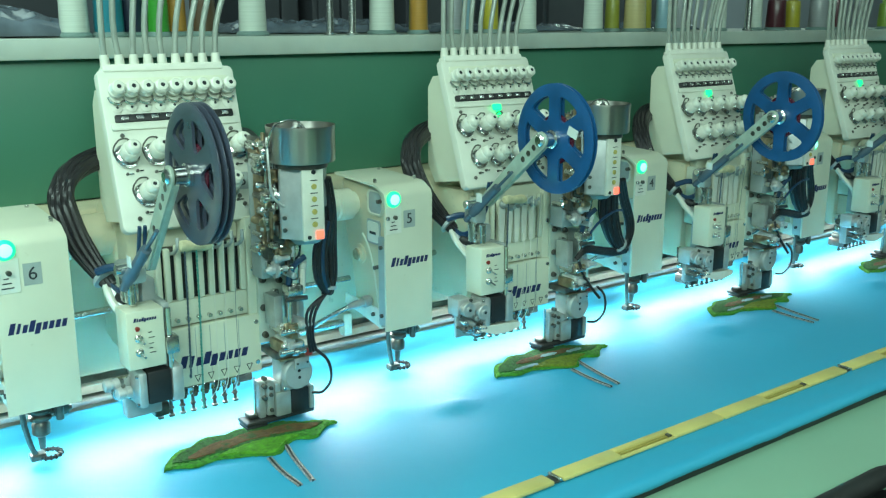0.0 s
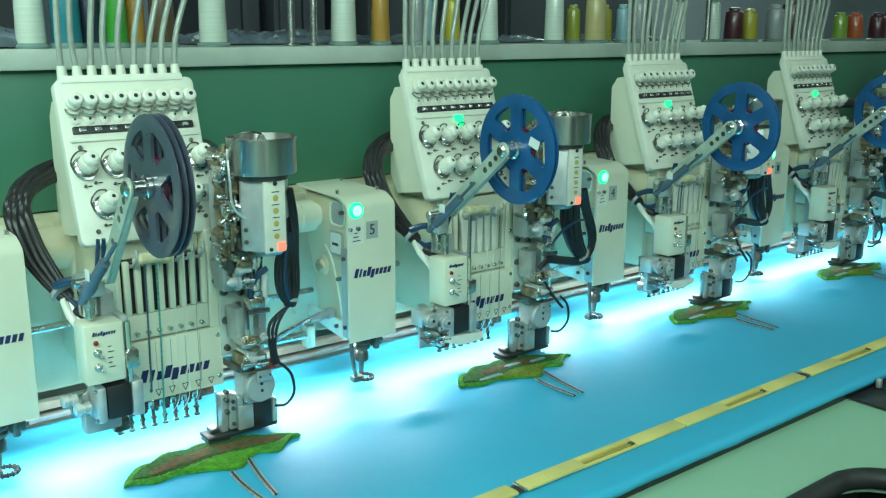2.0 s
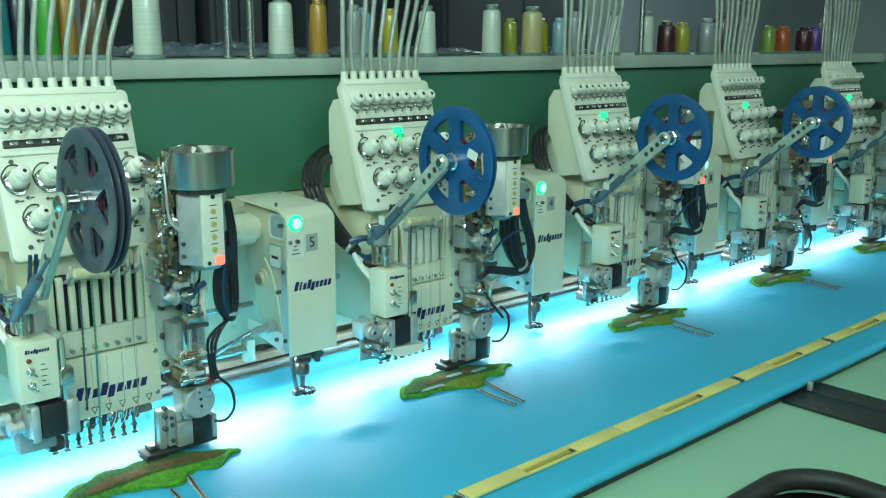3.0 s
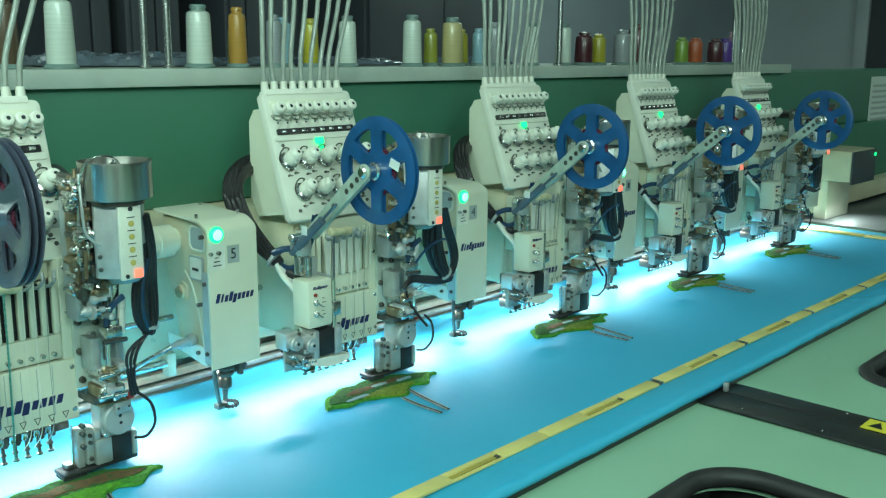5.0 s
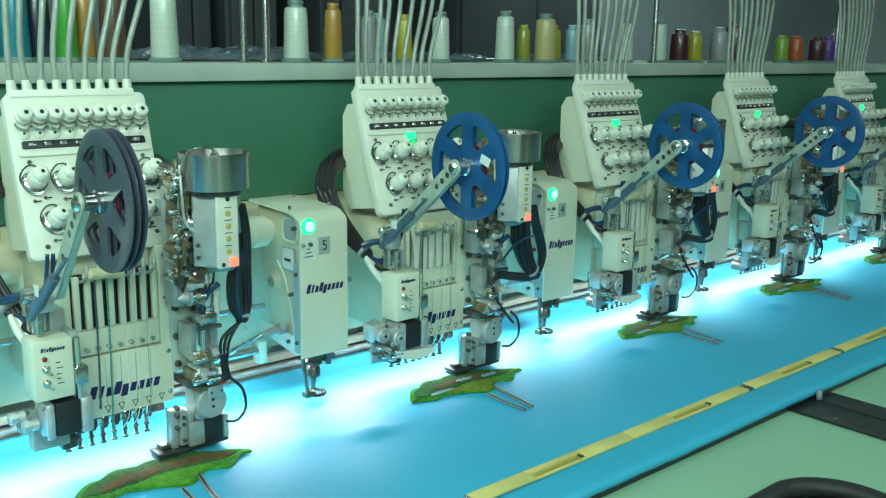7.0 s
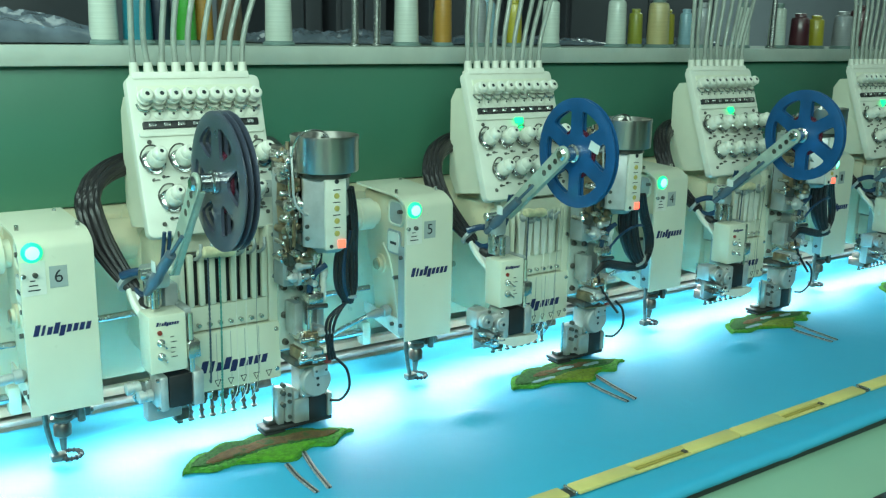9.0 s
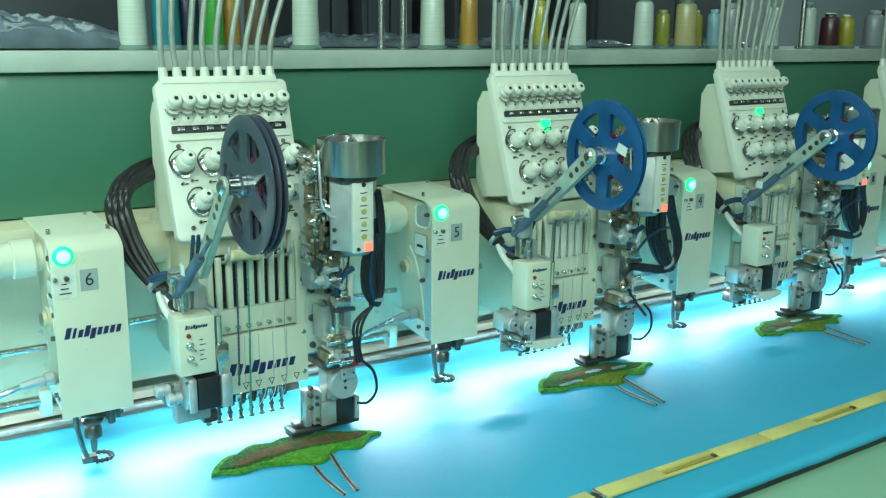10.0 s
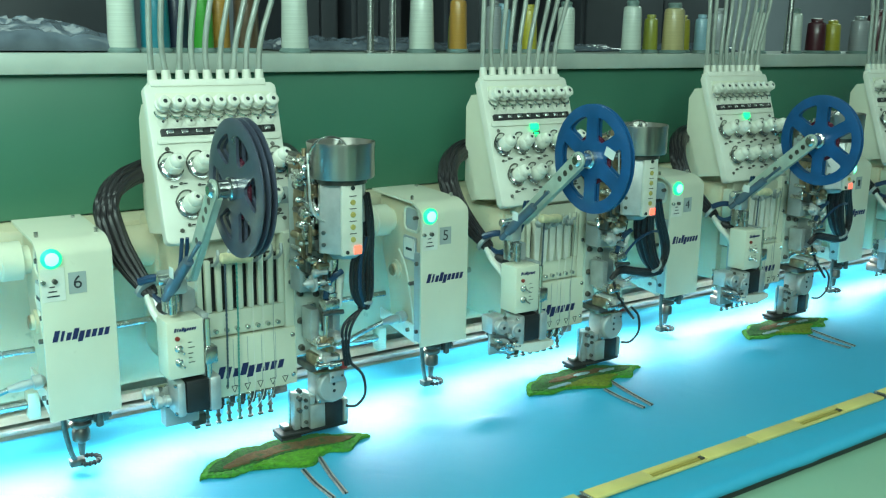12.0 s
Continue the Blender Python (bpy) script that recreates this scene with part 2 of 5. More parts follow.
def rounded(x0, x1, y0, y1, r, n=4):
    out = []
    for cx, cy, a in ((x1 - r, y1 - r, 0), (x0 + r, y1 - r, 90), (x0 + r, y0 + r, 180), (x1 - r, y0 + r, 270)):
        for i in range(n + 1):
            t = radians(a + 90 * i / n)
            out.append((cx + r * math.cos(t), cy + r * math.sin(t)))
    return out


def mesh_of(bm, name, material, smooth=35):
    bmesh.ops.recalc_face_normals(bm, faces=bm.faces)
    for f in bm.faces:
        f.smooth = True
    for e in bm.edges:
        if len(e.link_faces) == 2 and e.calc_face_angle(0) > radians(smooth):
            e.smooth = False
    me = bpy.data.meshes.new(name)
    bm.to_mesh(me)
    bm.free()
    me.materials.append(material)
    return me


def thing(name, base, label, category, group="", kind=""):
    ob = new(name)
    ob.empty_display_size = 0.05
    ob.matrix_basis = Matrix.Translation(base)
    return tagged(ob, label, category, group, kind)


def root_of(ob):
    while ob.parent:
        ob = ob.parent
    return ob


def part(name, bm, material, parent, label=""):
    """Links a bmesh, drawn in world coordinates, as one mesh under a thing or part."""
    bmesh.ops.translate(bm, verts=bm.verts, vec=-root_of(parent).matrix_basis.translation)
    ob = new(name, mesh_of(bm, name, material))
    ob.parent = parent
    return tagged(ob, label) if label else ob


def solid(name, bm, material, label, category, group="", kind=""):
    return tagged(new(name, mesh_of(bm, name, material)), label, category, group, kind)


def nb():
    return bmesh.new()


def digit(parent, text, m, size, material):
    cu = bpy.data.curves.new("digit", "FONT")
    cu.body, cu.size, cu.extrude, cu.align_x, cu.align_y = text, size, 0.0002, "CENTER", "CENTER"
    ob = new("digit", cu)
    me = bpy.data.meshes.new_from_object(ob.evaluated_get(bpy.context.evaluated_depsgraph_get()))
    bpy.data.objects.remove(ob)
    me.transform(Matrix.Translation(-root_of(parent).matrix_basis.translation) @ m)
    me.materials.append(material)
    ob = new("number", me)
    ob.parent = parent
    return ob


def wordmark(parent, m, width, height, n=9):
    """A brand mark as a row of slanted plain bars, each one a part."""
    step, slant = width / n, 0.28
    for i in range(n):
        h = height * (1.0 if i in (0, 3) else (0.9 if i == 1 else 0.70))
        low = -0.26 * height if i == 4 else 0
        w = step * (0.46 if i == 1 else (0.80 if i in (0, 3, 4) else 0.70))
        a = i * step + (step - w) / 2
        part("mark_bar", slab(nb(), ((a + low * slant, low), (a + w + low * slant, low), (a + w + h * slant, h), (a + h * slant, h)), 0.0005, m), INK, parent)


def facing(x, y, z, tilt=0.0):
    """Local x to the right, local y up, local z towards the operator's side (-y)."""
    return pose(x, y, z, 90 + tilt, 0, 0)


# ---- the room ----
def plain(name, args, material, label, category, bevel=0.0):
    return solid(name, box(nb(), *args, bevel), material, label, category, "", "structure")


plain("floor", (-3, 9, -3, 4.6, -0.1, 0), FLOORM, "dark concrete workshop floor", "floor")
# Ceiling, south and west walls are unseen, added pale to bounce light.
plain("ceiling", (-3, 9, -3, 4.6, 3.1, 3.2), PALEROOM, "unseen pale ceiling, added to close the room and bounce light", "ceiling")
plain("wall_north", (-3, 9, 4.4, 4.6, 0, 3.1), GREYROOM, "blue-grey painted workshop wall", "wall")
plain("unseen_wall_south", (-3, 9, -3.2, -3, 0, 3.1), PALEROOM, "pale painted workshop wall", "wall")
plain("unseen_wall_west", (-3.2, -3, -3, 4.6, 0, 3.1), PALEROOM, "pale painted workshop wall", "wall")
plain("wall_east", (9, 9.2, -3, 4.6, 0, 3.1), PALEROOM, "pale painted workshop wall", "wall")

# made-up dark cabinets that fill the dark bands behind the machine
for x0, x1, y0, top in ((0.10, 1.02, 3.6, 2.3), (1.74, 1.93, 3.6, 2.3), (1.99, 2.24, 3.6, 2.3), (2.46, 2.66, 3.6, 2.3), (3.28, 4.40, 3.6, 2.3)):
    cab = thing("backdrop_cabinet", ((x0 + x1) / 2, y0, 0), "dark grey cabinet made up for a dark band behind the machine", "cabinet", "cabinets behind the machine")
    part("body", box(nb(), x0, x1, y0, y0 + 0.5, 0, top, 0.01), DARKROOM, cab)
    mid = (x0 + x1) / 2
    for a, b, h in ((x0 + 0.02, mid - 0.005, mid - 0.04), (mid + 0.005, x1 - 0.02, mid + 0.04)):
        d = part("door", box(nb(), a, b, y0 - 0.02, y0, 0.06, top - 0.04, 0.004), DARKROOM, cab)
        part("handle", rod(nb(), (h, y0 - 0.03, 1.2), (h, y0 - 0.03, 1.4), 0.008), SILVER, d)

# doorway in the far wall with its pale frame; a dark sheet gives the shade
d = thing("door_1", (8.97, 2.7, 0), "doorway with a pale frame and a dark sheet for shade", "doorway", "", "structure")
part("opening", box(nb(), 8.985, 8.998, 2.05, 3.18, 0, 2.2), DARKROOM, d)
part("door_frame", box(nb(), 8.95, 8.998, 3.185, 3.30, 0, 2.3, 0.01), PALEROOM, d)
part("door_frame", box(nb(), 8.95, 8.998, 1.92, 2.045, 0, 2.3, 0.01), PALEROOM, d)
part("door_frame", box(nb(), 8.95, 8.998, 2.05, 3.18, 2.205, 2.3, 0.01), PALEROOM, d)

# ---- the machine's beam, shelf and table ----
plain("beam", (-2.2, 7.2, 1.728, 2.05, 1.20, 1.452), BEAM, "long green enamelled machine beam", "beam", 0.012)
lower = plain("beam_housing", (-2.2, 4.0, 1.66, 2.0, 0.896, 1.200), CREAM_OLD, "aged cream lower housing of the beam", "housing", 0.01)
plain("housing_foot", (-2.2, 3.995, 1.765, 2.0, 0.822, 0.893), PLATEGREEN, "pale green strip below the beam housing", "housing", 0.004)
plain("beam_foot", (4.0, 7.2, 1.70, 2.0, 0.84, 1.200), BEAM, "green lower end of the machine beam", "beam", 0.01)
plain("beam_rail", (4.0, 7.2, 1.60, 1.695, 0.85, 0.925), CREAM_OLD, "cream rail along the foot of the beam", "rail", 0.006)
shelf = plain("thread_shelf", (-2.2, 3.98, 1.715, 2.32, 1.4525, 1.482), SHELF, "grey-green thread shelf on top of the beam", "shelf", 0.003)
plain("shelf_lip", (-2.2, 3.98, 1.708, 1.714, 1.449, 1.484), LIP, "pale metal edge strip of the thread shelf", "trim", 0.002)

# linear rail lying behind the cloth
r = thing("linear_rail", (1.0, 1.72, 0.84), "pale double linear rail behind the cloth", "rail", "", "structure")
part("rail_bar", box(nb(), -2.0, 4.0, 1.690, 1.712, 0.852, 0.868, 0.003), WHITE, r)
part("rail_bar", box(nb(), -2.0, 4.0, 1.640, 1.656, 0.852, 0.862, 0.003), ALU, r)
part("rail_bed", box(nb(), -2.0, 4.0, 1.62, 1.76, 0.826, 0.842, 0.003), GREYMETAL, r)


def table_top():
    """Laminate panels, some with a rounded opening cut right through."""
    made = []
    xs = sorted({-2.2, 6.5} | {v for c in HOLES for v in (c - 0.24, c + 0.24)})
    y0, y1, z0, z1 = 0.12, 1.95, TABLE - 0.03, TABLE
    hy0, hy1 = 0.25, 0.702
    for a, b in zip(xs, xs[1:]):
        bm = nb()
        made.append(bm)
        if any(abs((a + b) / 2 - c) < 0.1 for c in HOLES):
            c = (a + b) / 2
            hole = rounded(c - 0.195, c + 0.195, hy0, hy1, 0.10, 6)
            outer = []
            for x, y in hole:
                dx, dy = x - c, y - (hy0 + hy1) / 2
                s = min(((b - a) / 2) / max(abs(dx), 1e-6), 0.31 / max(abs(dy), 1e-6))
                outer.append((c + dx * s, (hy0 + hy1) / 2 + dy * s * 1.0))
            cy = (hy0 + hy1) / 2
            ring = [[bm.verts.new((x, y, z)) for x, y in pts] for pts, z in ((outer, z1), (hole, z1), (hole, z0))]
            k = len(hole)
            for i in range(k):
                j = (i + 1) % k
                bm.faces.new((ring[0][i], ring[0][j], ring[1][j], ring[1][i]))
                bm.faces.new((ring[1][i], ring[1][j], ring[2][j], ring[2][i]))
            ya, yb = cy - 0.31, cy + 0.31
            corners = {}
            for i in range(k):
                j = (i + 1) % k
                p, q = ring[0][i].co, ring[0][j].co
                if abs(p.x - q.x) > 1e-5 and abs(p.y - q.y) > 1e-5:
                    cx = p.x if abs(abs(p.x - c) - (b - a) / 2) < 1e-4 else q.x
                    cyy = p.y if abs(abs(p.y - cy) - 0.31) < 1e-4 else q.y
                    v = bm.verts.new((cx, cyy, z1))
                    bm.faces.new((ring[0][i], v, ring[0][j]))
            box(bm, a, b, y0, ya, z0, z1)
            box(bm, a, b, yb, y1, z0, z1)
        else:
            box(bm, a, b, y0, y1, z0, z1)
    return made


HOLES = (0.26, 1.270, 2.280, 3.29)
top = thing("table_top", (1.5, 0.5, TABLE), "pale green laminate machine table with rounded openings", "table", "", "structure")
for bm in table_top():
    part("table_panel", bm, TABLEGREEN, top)
for c in HOLES:
    rim = nb()
    pts = [(x, y, TABLE - 0.002) for x, y in rounded(c - 0.190, c + 0.190, 0.256, 0.696, 0.10, 9)]
    tube(rim, pts + [pts[0]], 0.017, 14, 2)
    solid("opening_rim", rim, RUBBER, "black rubber rim round a table opening", "rim", "rims of the table openings")
    # A black box is added below the opening to darken its inside.
    well = nb()
    box(well, c - 0.215, c + 0.215, 0.24, 0.72, 0.62, 0.63, 0.003)
    for a in ((c - 0.215, c - 0.210, 0.24, 0.72), (c + 0.210, c + 0.215, 0.24, 0.72), (c - 0.21, c + 0.21, 0.24, 0.245), (c - 0.21, c + 0.21, 0.715, 0.72)):
        box(well, *a, 0.63, TABLE - 0.032)
    solid("shade_well", well, BLACK, "black box added below a table opening for its shaded inside", "tray", "trays below the table openings")
plain("table_leg_panel", (-2.2, 6.5, 0.18, 0.22, 0, TABLE - 0.032), GREYMETAL, "grey metal front panel below the table", "panel")
plain("end_table", (3.98, 6.5, 0.96, 1.70, TABLE + 0.004, TABLE + 0.012), ENDPLATE, "dark grey plate at the table's end", "plate", 0.002)

# dark drive rail that crosses the table
for x in (1.795, 3.70):
    rl = thing("drive_rail", (x, 0.4, TABLE), "dark grey drive rail set across the table", "rail", "drive rails")
    part("cover", box(nb(), x - 0.088, x - 0.003, 0.12, 0.864, TABLE + 0.001, TABLE + 0.007, 0.002), RAIL, rl)
    part("cover", box(nb(), x + 0.003, x + 0.068, 0.12, 0.864, TABLE + 0.001, TABLE + 0.007, 0.002), RAIL, rl)
    part("slot", box(nb(), x - 0.0028, x + 0.0028, 0.12, 0.864, TABLE + 0.0005, TABLE + 0.003), BLACK, rl)
    part("clamp_block", box(nb(), x - 0.004, x + 0.006, 0.846, 0.856, TABLE + 0.008, TABLE + 0.028, 0.002), ALU, rl, "small white clamp block")
    for dy in (0.78, 0.62, 0.46, 0.30):
        for s in (-0.070, 0.055):
            part("screw", rod(nb(), (x + s, dy, TABLE + 0.006), (x + s, dy, TABLE + 0.009), 0.003, 8), SILVER, rl)
    st = part("warning_sticker", box(nb(), x - 0.002, x + 0.055, 0.42, 0.575, TABLE + 0.0075, TABLE + 0.0085), SIGNYELLOW, rl, "yellow warning sticker with black marks")
    part("mark", slab(nb(), ((x + 0.012, 0.538), (x + 0.044, 0.552), (x + 0.012, 0.566)), 0.0004, Matrix.Translation((0, 0, TABLE + 0.0086))), BLACK, st)
    for i in range(3):
        part("mark", box(nb(), x + 0.012 + i * 0.013, x + 0.018 + i * 0.013, 0.43, 0.52, TABLE + 0.0086, TABLE + 0.009), BLACK, st)


# ---- cloth and its clamping frame ----
# Bumps in the cloth's shape, set where soft shadows lie.
SHADE_BUMPS = ((0.955, 1.255, 0.0115, 0.042), (1.684, 1.242, 0.0110, 0.042), (0.86, 1.300, 0.005, 0.05), (2.31, 1.245, 0.010, 0.042), (0.30, 1.24, 0.004, 0.06))


def cloth_mesh():
    bm = nb()
    xs = np.linspace(-1.9, 3.80, 420)
    ys = list(np.linspace(1.632, 0.96, 52)) + list(np.linspace(0.953, 0.876, 14)) + [0.870, 0.8655, 0.863, 0.862]
    drop = {0.870: 0.0015, 0.8655: 0.0045, 0.863: 0.009, 0.862: 0.016}
    grid = []
    for y in ys:
        row = []
        for x in xs:
            z = CLOTH + 0.0022 * noise.noise(Vector((x * 3.4, y * 5, 0))) - drop.get(y, 0)
            for px, py, ph, pr in SHADE_BUMPS:
                z += ph * math.exp(-((x - px) / pr) ** 2 - ((y - py) / (pr * 0.6)) ** 2)
            if y < 0.935:
                fade = min(1, (0.935 - y) / 0.02)
                crumple = 0.35 + 1.6 * max(0, min(1, x - 2.0))
                z += fade * crumple * (0.0030 * (1 - 2 * abs(noise.noise(Vector((x * 11 + y * 9, y * 17 - x * 3, 3))))) + 0.0022 * noise.noise(Vector((x * 30, y * 46, 8))))
            row.append(bm.verts.new((x, y + (0.0008 * noise.noise(Vector((x * 3, 0, 5))) if y < 0.875 else 0), z)))
        grid.append(row)
    for a, b in zip(grid, grid[1:]):
        for i in range(len(xs) - 1):
            bm.faces.new((a[i], a[i + 1], b[i + 1], b[i]))
    return bm


cl = solid("cloth", cloth_mesh(), CLOTHM, "sky blue cloth stretched in the machine frame", "fabric")
mod = cl.modifiers.new("thickness", "SOLIDIFY")
mod.thickness = 0.0015
# The front bar is black to draw the shade line below the cloth.
plain("frame_bar_front", (-1.9, 3.80, 0.867, 0.885, TABLE + 0.001, CLOTH - 0.010), BLACK, "dark frame bar below the cloth's edge", "frame", 0.002)
plain("frame_bar_back", (-1.9, 3.80, 1.60, 1.64, TABLE + 0.004, CLOTH - 0.006), ALU, "pale frame bar below the cloth", "frame", 0.002)


def clamp_strip(x0, x1, along_x=True, y0=0.933, y1=0.963):
    ob = thing("clamp_strip", ((x0 + x1) / 2, (y0 + y1) / 2, CLOTH), "yellow plastic clamp strip holding down the blue cloth", "clamp strip", "clamp strips along the frame")
    z0, z1 = CLOTH + 0.001, CLOTH + 0.008
    if along_x:
        m = (x0 + x1) / 2
        a, b = m - 0.062, m + 0.062
        # strip with a long pocket left open
        bm = nb()
        box(bm, x0, a, y0, y1, z0, z1, 0.003)
        box(bm, b, x1, y0, y1, z0, z1, 0.003)
        box(bm, a - 0.004, b + 0.004, y0 + 0.018, y1, z0, z1, 0.003)
        box(bm, a - 0.004, b + 0.004, y0, y0 + 0.006, z0, z1 - 0.002, 0.002)
        part("strip", bm, YELLOW, ob)
        part("pocket", box(nb(), a, b, y0 + 0.004, y0 + 0.020, z0, z0 + 0.002), YELLOW_SHADED, ob)
        lev = nb()
        box(lev, a + 0.004, b - 0.010, y0 + 0.009, y0 + 0.013, z0 + 0.002, z0 + 0.005, 0.001)
        part("lever", lev, YELLOW_SHADED, ob)
        part("lever_tip", box(nb(), b - 0.008, b - 0.001, y0 + 0.007, y0 + 0.017, z0 + 0.002, z0 + 0.006, 0.001), DARKMETAL, ob)
    else:
        part("strip", box(nb(), x0, x1, y0, y1, z0, z1, 0.003), YELLOW, ob)
    return ob


X0 = 0.907  # first clip of the clamp strips
x = X0 - 3 * 0.385
while x < 3.60:
    thin = abs(x - X0 - 0.385) < 0.01
    clamp_strip(x + (0.001 if thin else 0.009), min(x + (0.3835 if abs(x - X0) < 0.01 else 0.376), 3.64))
    x += 0.385
    if thin:
        continue
    x -= 0.385
    cp = thing("strip_clip", (x, 0.948, CLOTH), "small grey steel clip between two clamp strips", "clip", "clips between strips")
    part("clip_plate", box(nb(), x - 0.007, x + 0.007, 0.936, 0.960, CLOTH + 0.001, CLOTH + 0.004, 0.001), DARKMETAL, cp)
    part("clip_pin", rod(nb(), (x + 0.004, 0.934, CLOTH + 0.006), (x + 0.004, 0.962, CLOTH + 0.006), 0.0025, 8), SILVER, cp)
    x += 0.385
for y in (0.999, 1.245):
    clamp_strip(3.655, 3.70, False, y, y + 0.240)


# ---- embroidered motif ----
def leaf_top(s):
    return 1.326 + 0.060 * max(0.0, math.sin(math.pi * s ** 0.85)) ** 0.7


def leaf_bottom(s):
    return 1.300 - 0.034 * math.exp(-((s - 0.53) / 0.11) ** 2) - 0.014 * math.exp(-((s - 0.79) / 0.07) ** 2)


def leaf_outline(top, bottom, s0=0.0, s1=1.0, wob=0.004):
    """A closed outline between two curves along the leaf, with scalloped sides and rounded ends."""
    lower, upper, n = [], [], 84
    for i in range(n + 1):
        u = min(1 - 1e-4, max(1e-4, i / n))
        s = s0 + (s1 - s0) * u
        cap = min(1, math.sin(math.pi * u) * 2.0 + 0.01) ** 0.62
        a, b = bottom(s) + wob * 0.6 * math.sin(s * 27 + 1), top(s) + wob * (abs(math.sin(s * 15)) * 2 - 1)
        mid, half = (a + b) / 2, (b - a) / 2 * cap
        lower.append((0.450 + 0.302 * s, mid - half))
        upper.append((0.450 + 0.302 * s, mid + half))
    return lower + list(reversed(upper))[1:-1]


def pile(bm, outline, z, height):
    """A tufted pad: the outline, a rounded edge and a rough crown."""
    cx, cy = sum(p[0] for p in outline) / len(outline), sum(p[1] for p in outline) / len(outline)
    k = len(outline)
    half = k // 2
    levels = ((1.0, 0.0), (0.985, 0.35), (0.93, 0.75), (0.86, 1.0), (0.74, 1.0), (0.62, 1.0), (0.50, 1.0), (0.38, 1.0), (0.25, 1.0), (0.12, 1.0))
    rings = []
    for f, h in levels:
        row = []
        for i, (x, y) in enumerate(outline):
            j = (k - i) % k
            mx, my = (x + outline[j][0]) / 2, (y + outline[j][1]) / 2
            px, py = mx + (x - mx) * f, my + (y - my) * f
            jag = noise.noise(Vector((px * 210, py * 210, h * 3)))
            row.append(bm.verts.new((px + 0.0021 * jag, py + 0.0021 * noise.noise(Vector((px * 240, 9, py * 240))), z + height * h * (1 + 0.6 * jag))))
        rings.append(row)
    for a, b in zip(rings, rings[1:]):
        for i in range(k):
            bm.faces.new((a[i], a[(i + 1) % k], b[(i + 1) % k], b[i]))
    inner = rings[-1]
    for i in range(1, half):
        a, b = inner[i], inner[i + 1] if i + 1 <= half else inner[half]
        c, d = inner[(k - i) % k], inner[(k - i - 1) % k]
        vs = []
        for v in (a, b, d, c):
            if v not in vs:
                vs.append(v)
        if len(vs) > 2:
            bm.faces.new(vs)
    return bm


def motif(finished):
    words = "green and brown chenille leaf motif stitched on the blue cloth" if finished else "half-finished green and olive leaf motif on the blue cloth"
    ob = thing("embroidered_motif", (0.60, 1.32, CLOTH), words, "embroidery", "embroidered motifs")
    part("looped_edge", pile(nb(), leaf_outline(leaf_top, leaf_bottom, 0, 1, 0.006), CLOTH + 0.001, 0.0042), LEAFMID, ob, "green looped edge")
    part("dark_border", pile(nb(), leaf_outline(lambda s: leaf_top(s) - 0.007, lambda s: 1.304 + 0.014 * math.sin(math.pi * s), 0.06, 0.93, 0.004), CLOTH + 0.0040, 0.0026), LEAF, ob, "dark green inner border")
    lobe = leaf_outline(lambda s: 1.308 + 0.014 * math.sin(math.pi * (s - 0.28) / 0.46), lambda s: leaf_bottom(s) + 0.003, 0.28, 0.74, 0.001)
    part("light_lobe", pile(nb(), lobe, CLOTH + 0.0046, 0.0032), LEAFLIGHT if finished else OLIVE, ob, "bright lobe with fine loops")
    if finished:
        part("brown_centre", pile(nb(), leaf_outline(lambda s: 1.330 + 0.026 * math.sin(math.pi * s), lambda s: 1.302 + 0.026 * math.sin(math.pi * s) ** 1.6, 0.14, 0.90, 0.0025), CLOTH + 0.0056, 0.0022), BROWN, ob)
    else:
        part("brown_centre", pile(nb(), leaf_outline(lambda s: 1.338 + 0.016 * math.sin(math.pi * s), lambda s: 1.318 + 0.016 * math.sin(math.pi * s), 0.24, 0.76, 0.002), CLOTH + 0.0056, 0.0020), BROWN, ob)
        for a, b, y in ((0.16, 0.36, 1.314), (0.46, 0.60, 1.340), (0.66, 0.80, 1.330)):
            part("open_patch", pile(nb(), leaf_outline(lambda s: y + 0.006, lambda s: y - 0.005, a, b, 0.001), CLOTH + 0.0072, 0.0008), OPENPATCH, ob, "pale patch not yet stitched")
    for pts in (((0.642, 1.288), (0.629, 1.227), (0.618, 1.156)), ((0.600, 1.262), (0.595, 1.211), (0.596, 1.154))):
        for off, m, r in ((-0.0030, BEADS, 0.0012), (0.0030, BEADS, 0.0012), (0.0, CABLE, 0.0016)):
            line = [(p[0] + off, p[1], CLOTH + 0.0022) for p in pts]
            part("stem_cord", tube(nb(), line, 0.0025, 6, 34, lambda u: r + 0.0008 * abs(math.sin(u * 75))), m, ob, "silver sequin cord" if m is BEADS else "")
    return ob


motif(True)
rest = motif(False)
rest.matrix_basis = Matrix.Translation(rest.matrix_basis.translation + Vector((PITCH, 0, 0)))
for k in range(1, 4):
    copy_thing(rest, Matrix.Translation(rest.matrix_basis.translation + Vector((k * PITCH, 0, 0))))

# ---- the embroidery heads: one set is built, the others are copies ----
TILT = -20.9
PM = facing(0.455, 1.412, 1.210, TILT)  # origin of the slanted tension panel
PW, PH = 0.219, 0.249


def on_panel(u, v, w=0.0):
    return PM @ Vector((u, v, w))


def panel_slab(outline, thick, w0, bevel=0.0):
    return slab(nb(), outline, thick, PM @ Matrix.Translation((0, 0, w0)), bevel)


def panel_outline():
    """The moulded front: slightly narrower at its foot, with rounded corners."""
    foot = -0.008
    return [(x + (-0.005 if x < PW / 2 else -0.012) * (1 - max(0, min(1, (y - foot) / (PH - foot)))), y) for x, y in rounded(0, PW + 0.004, foot, PH, 0.011)]


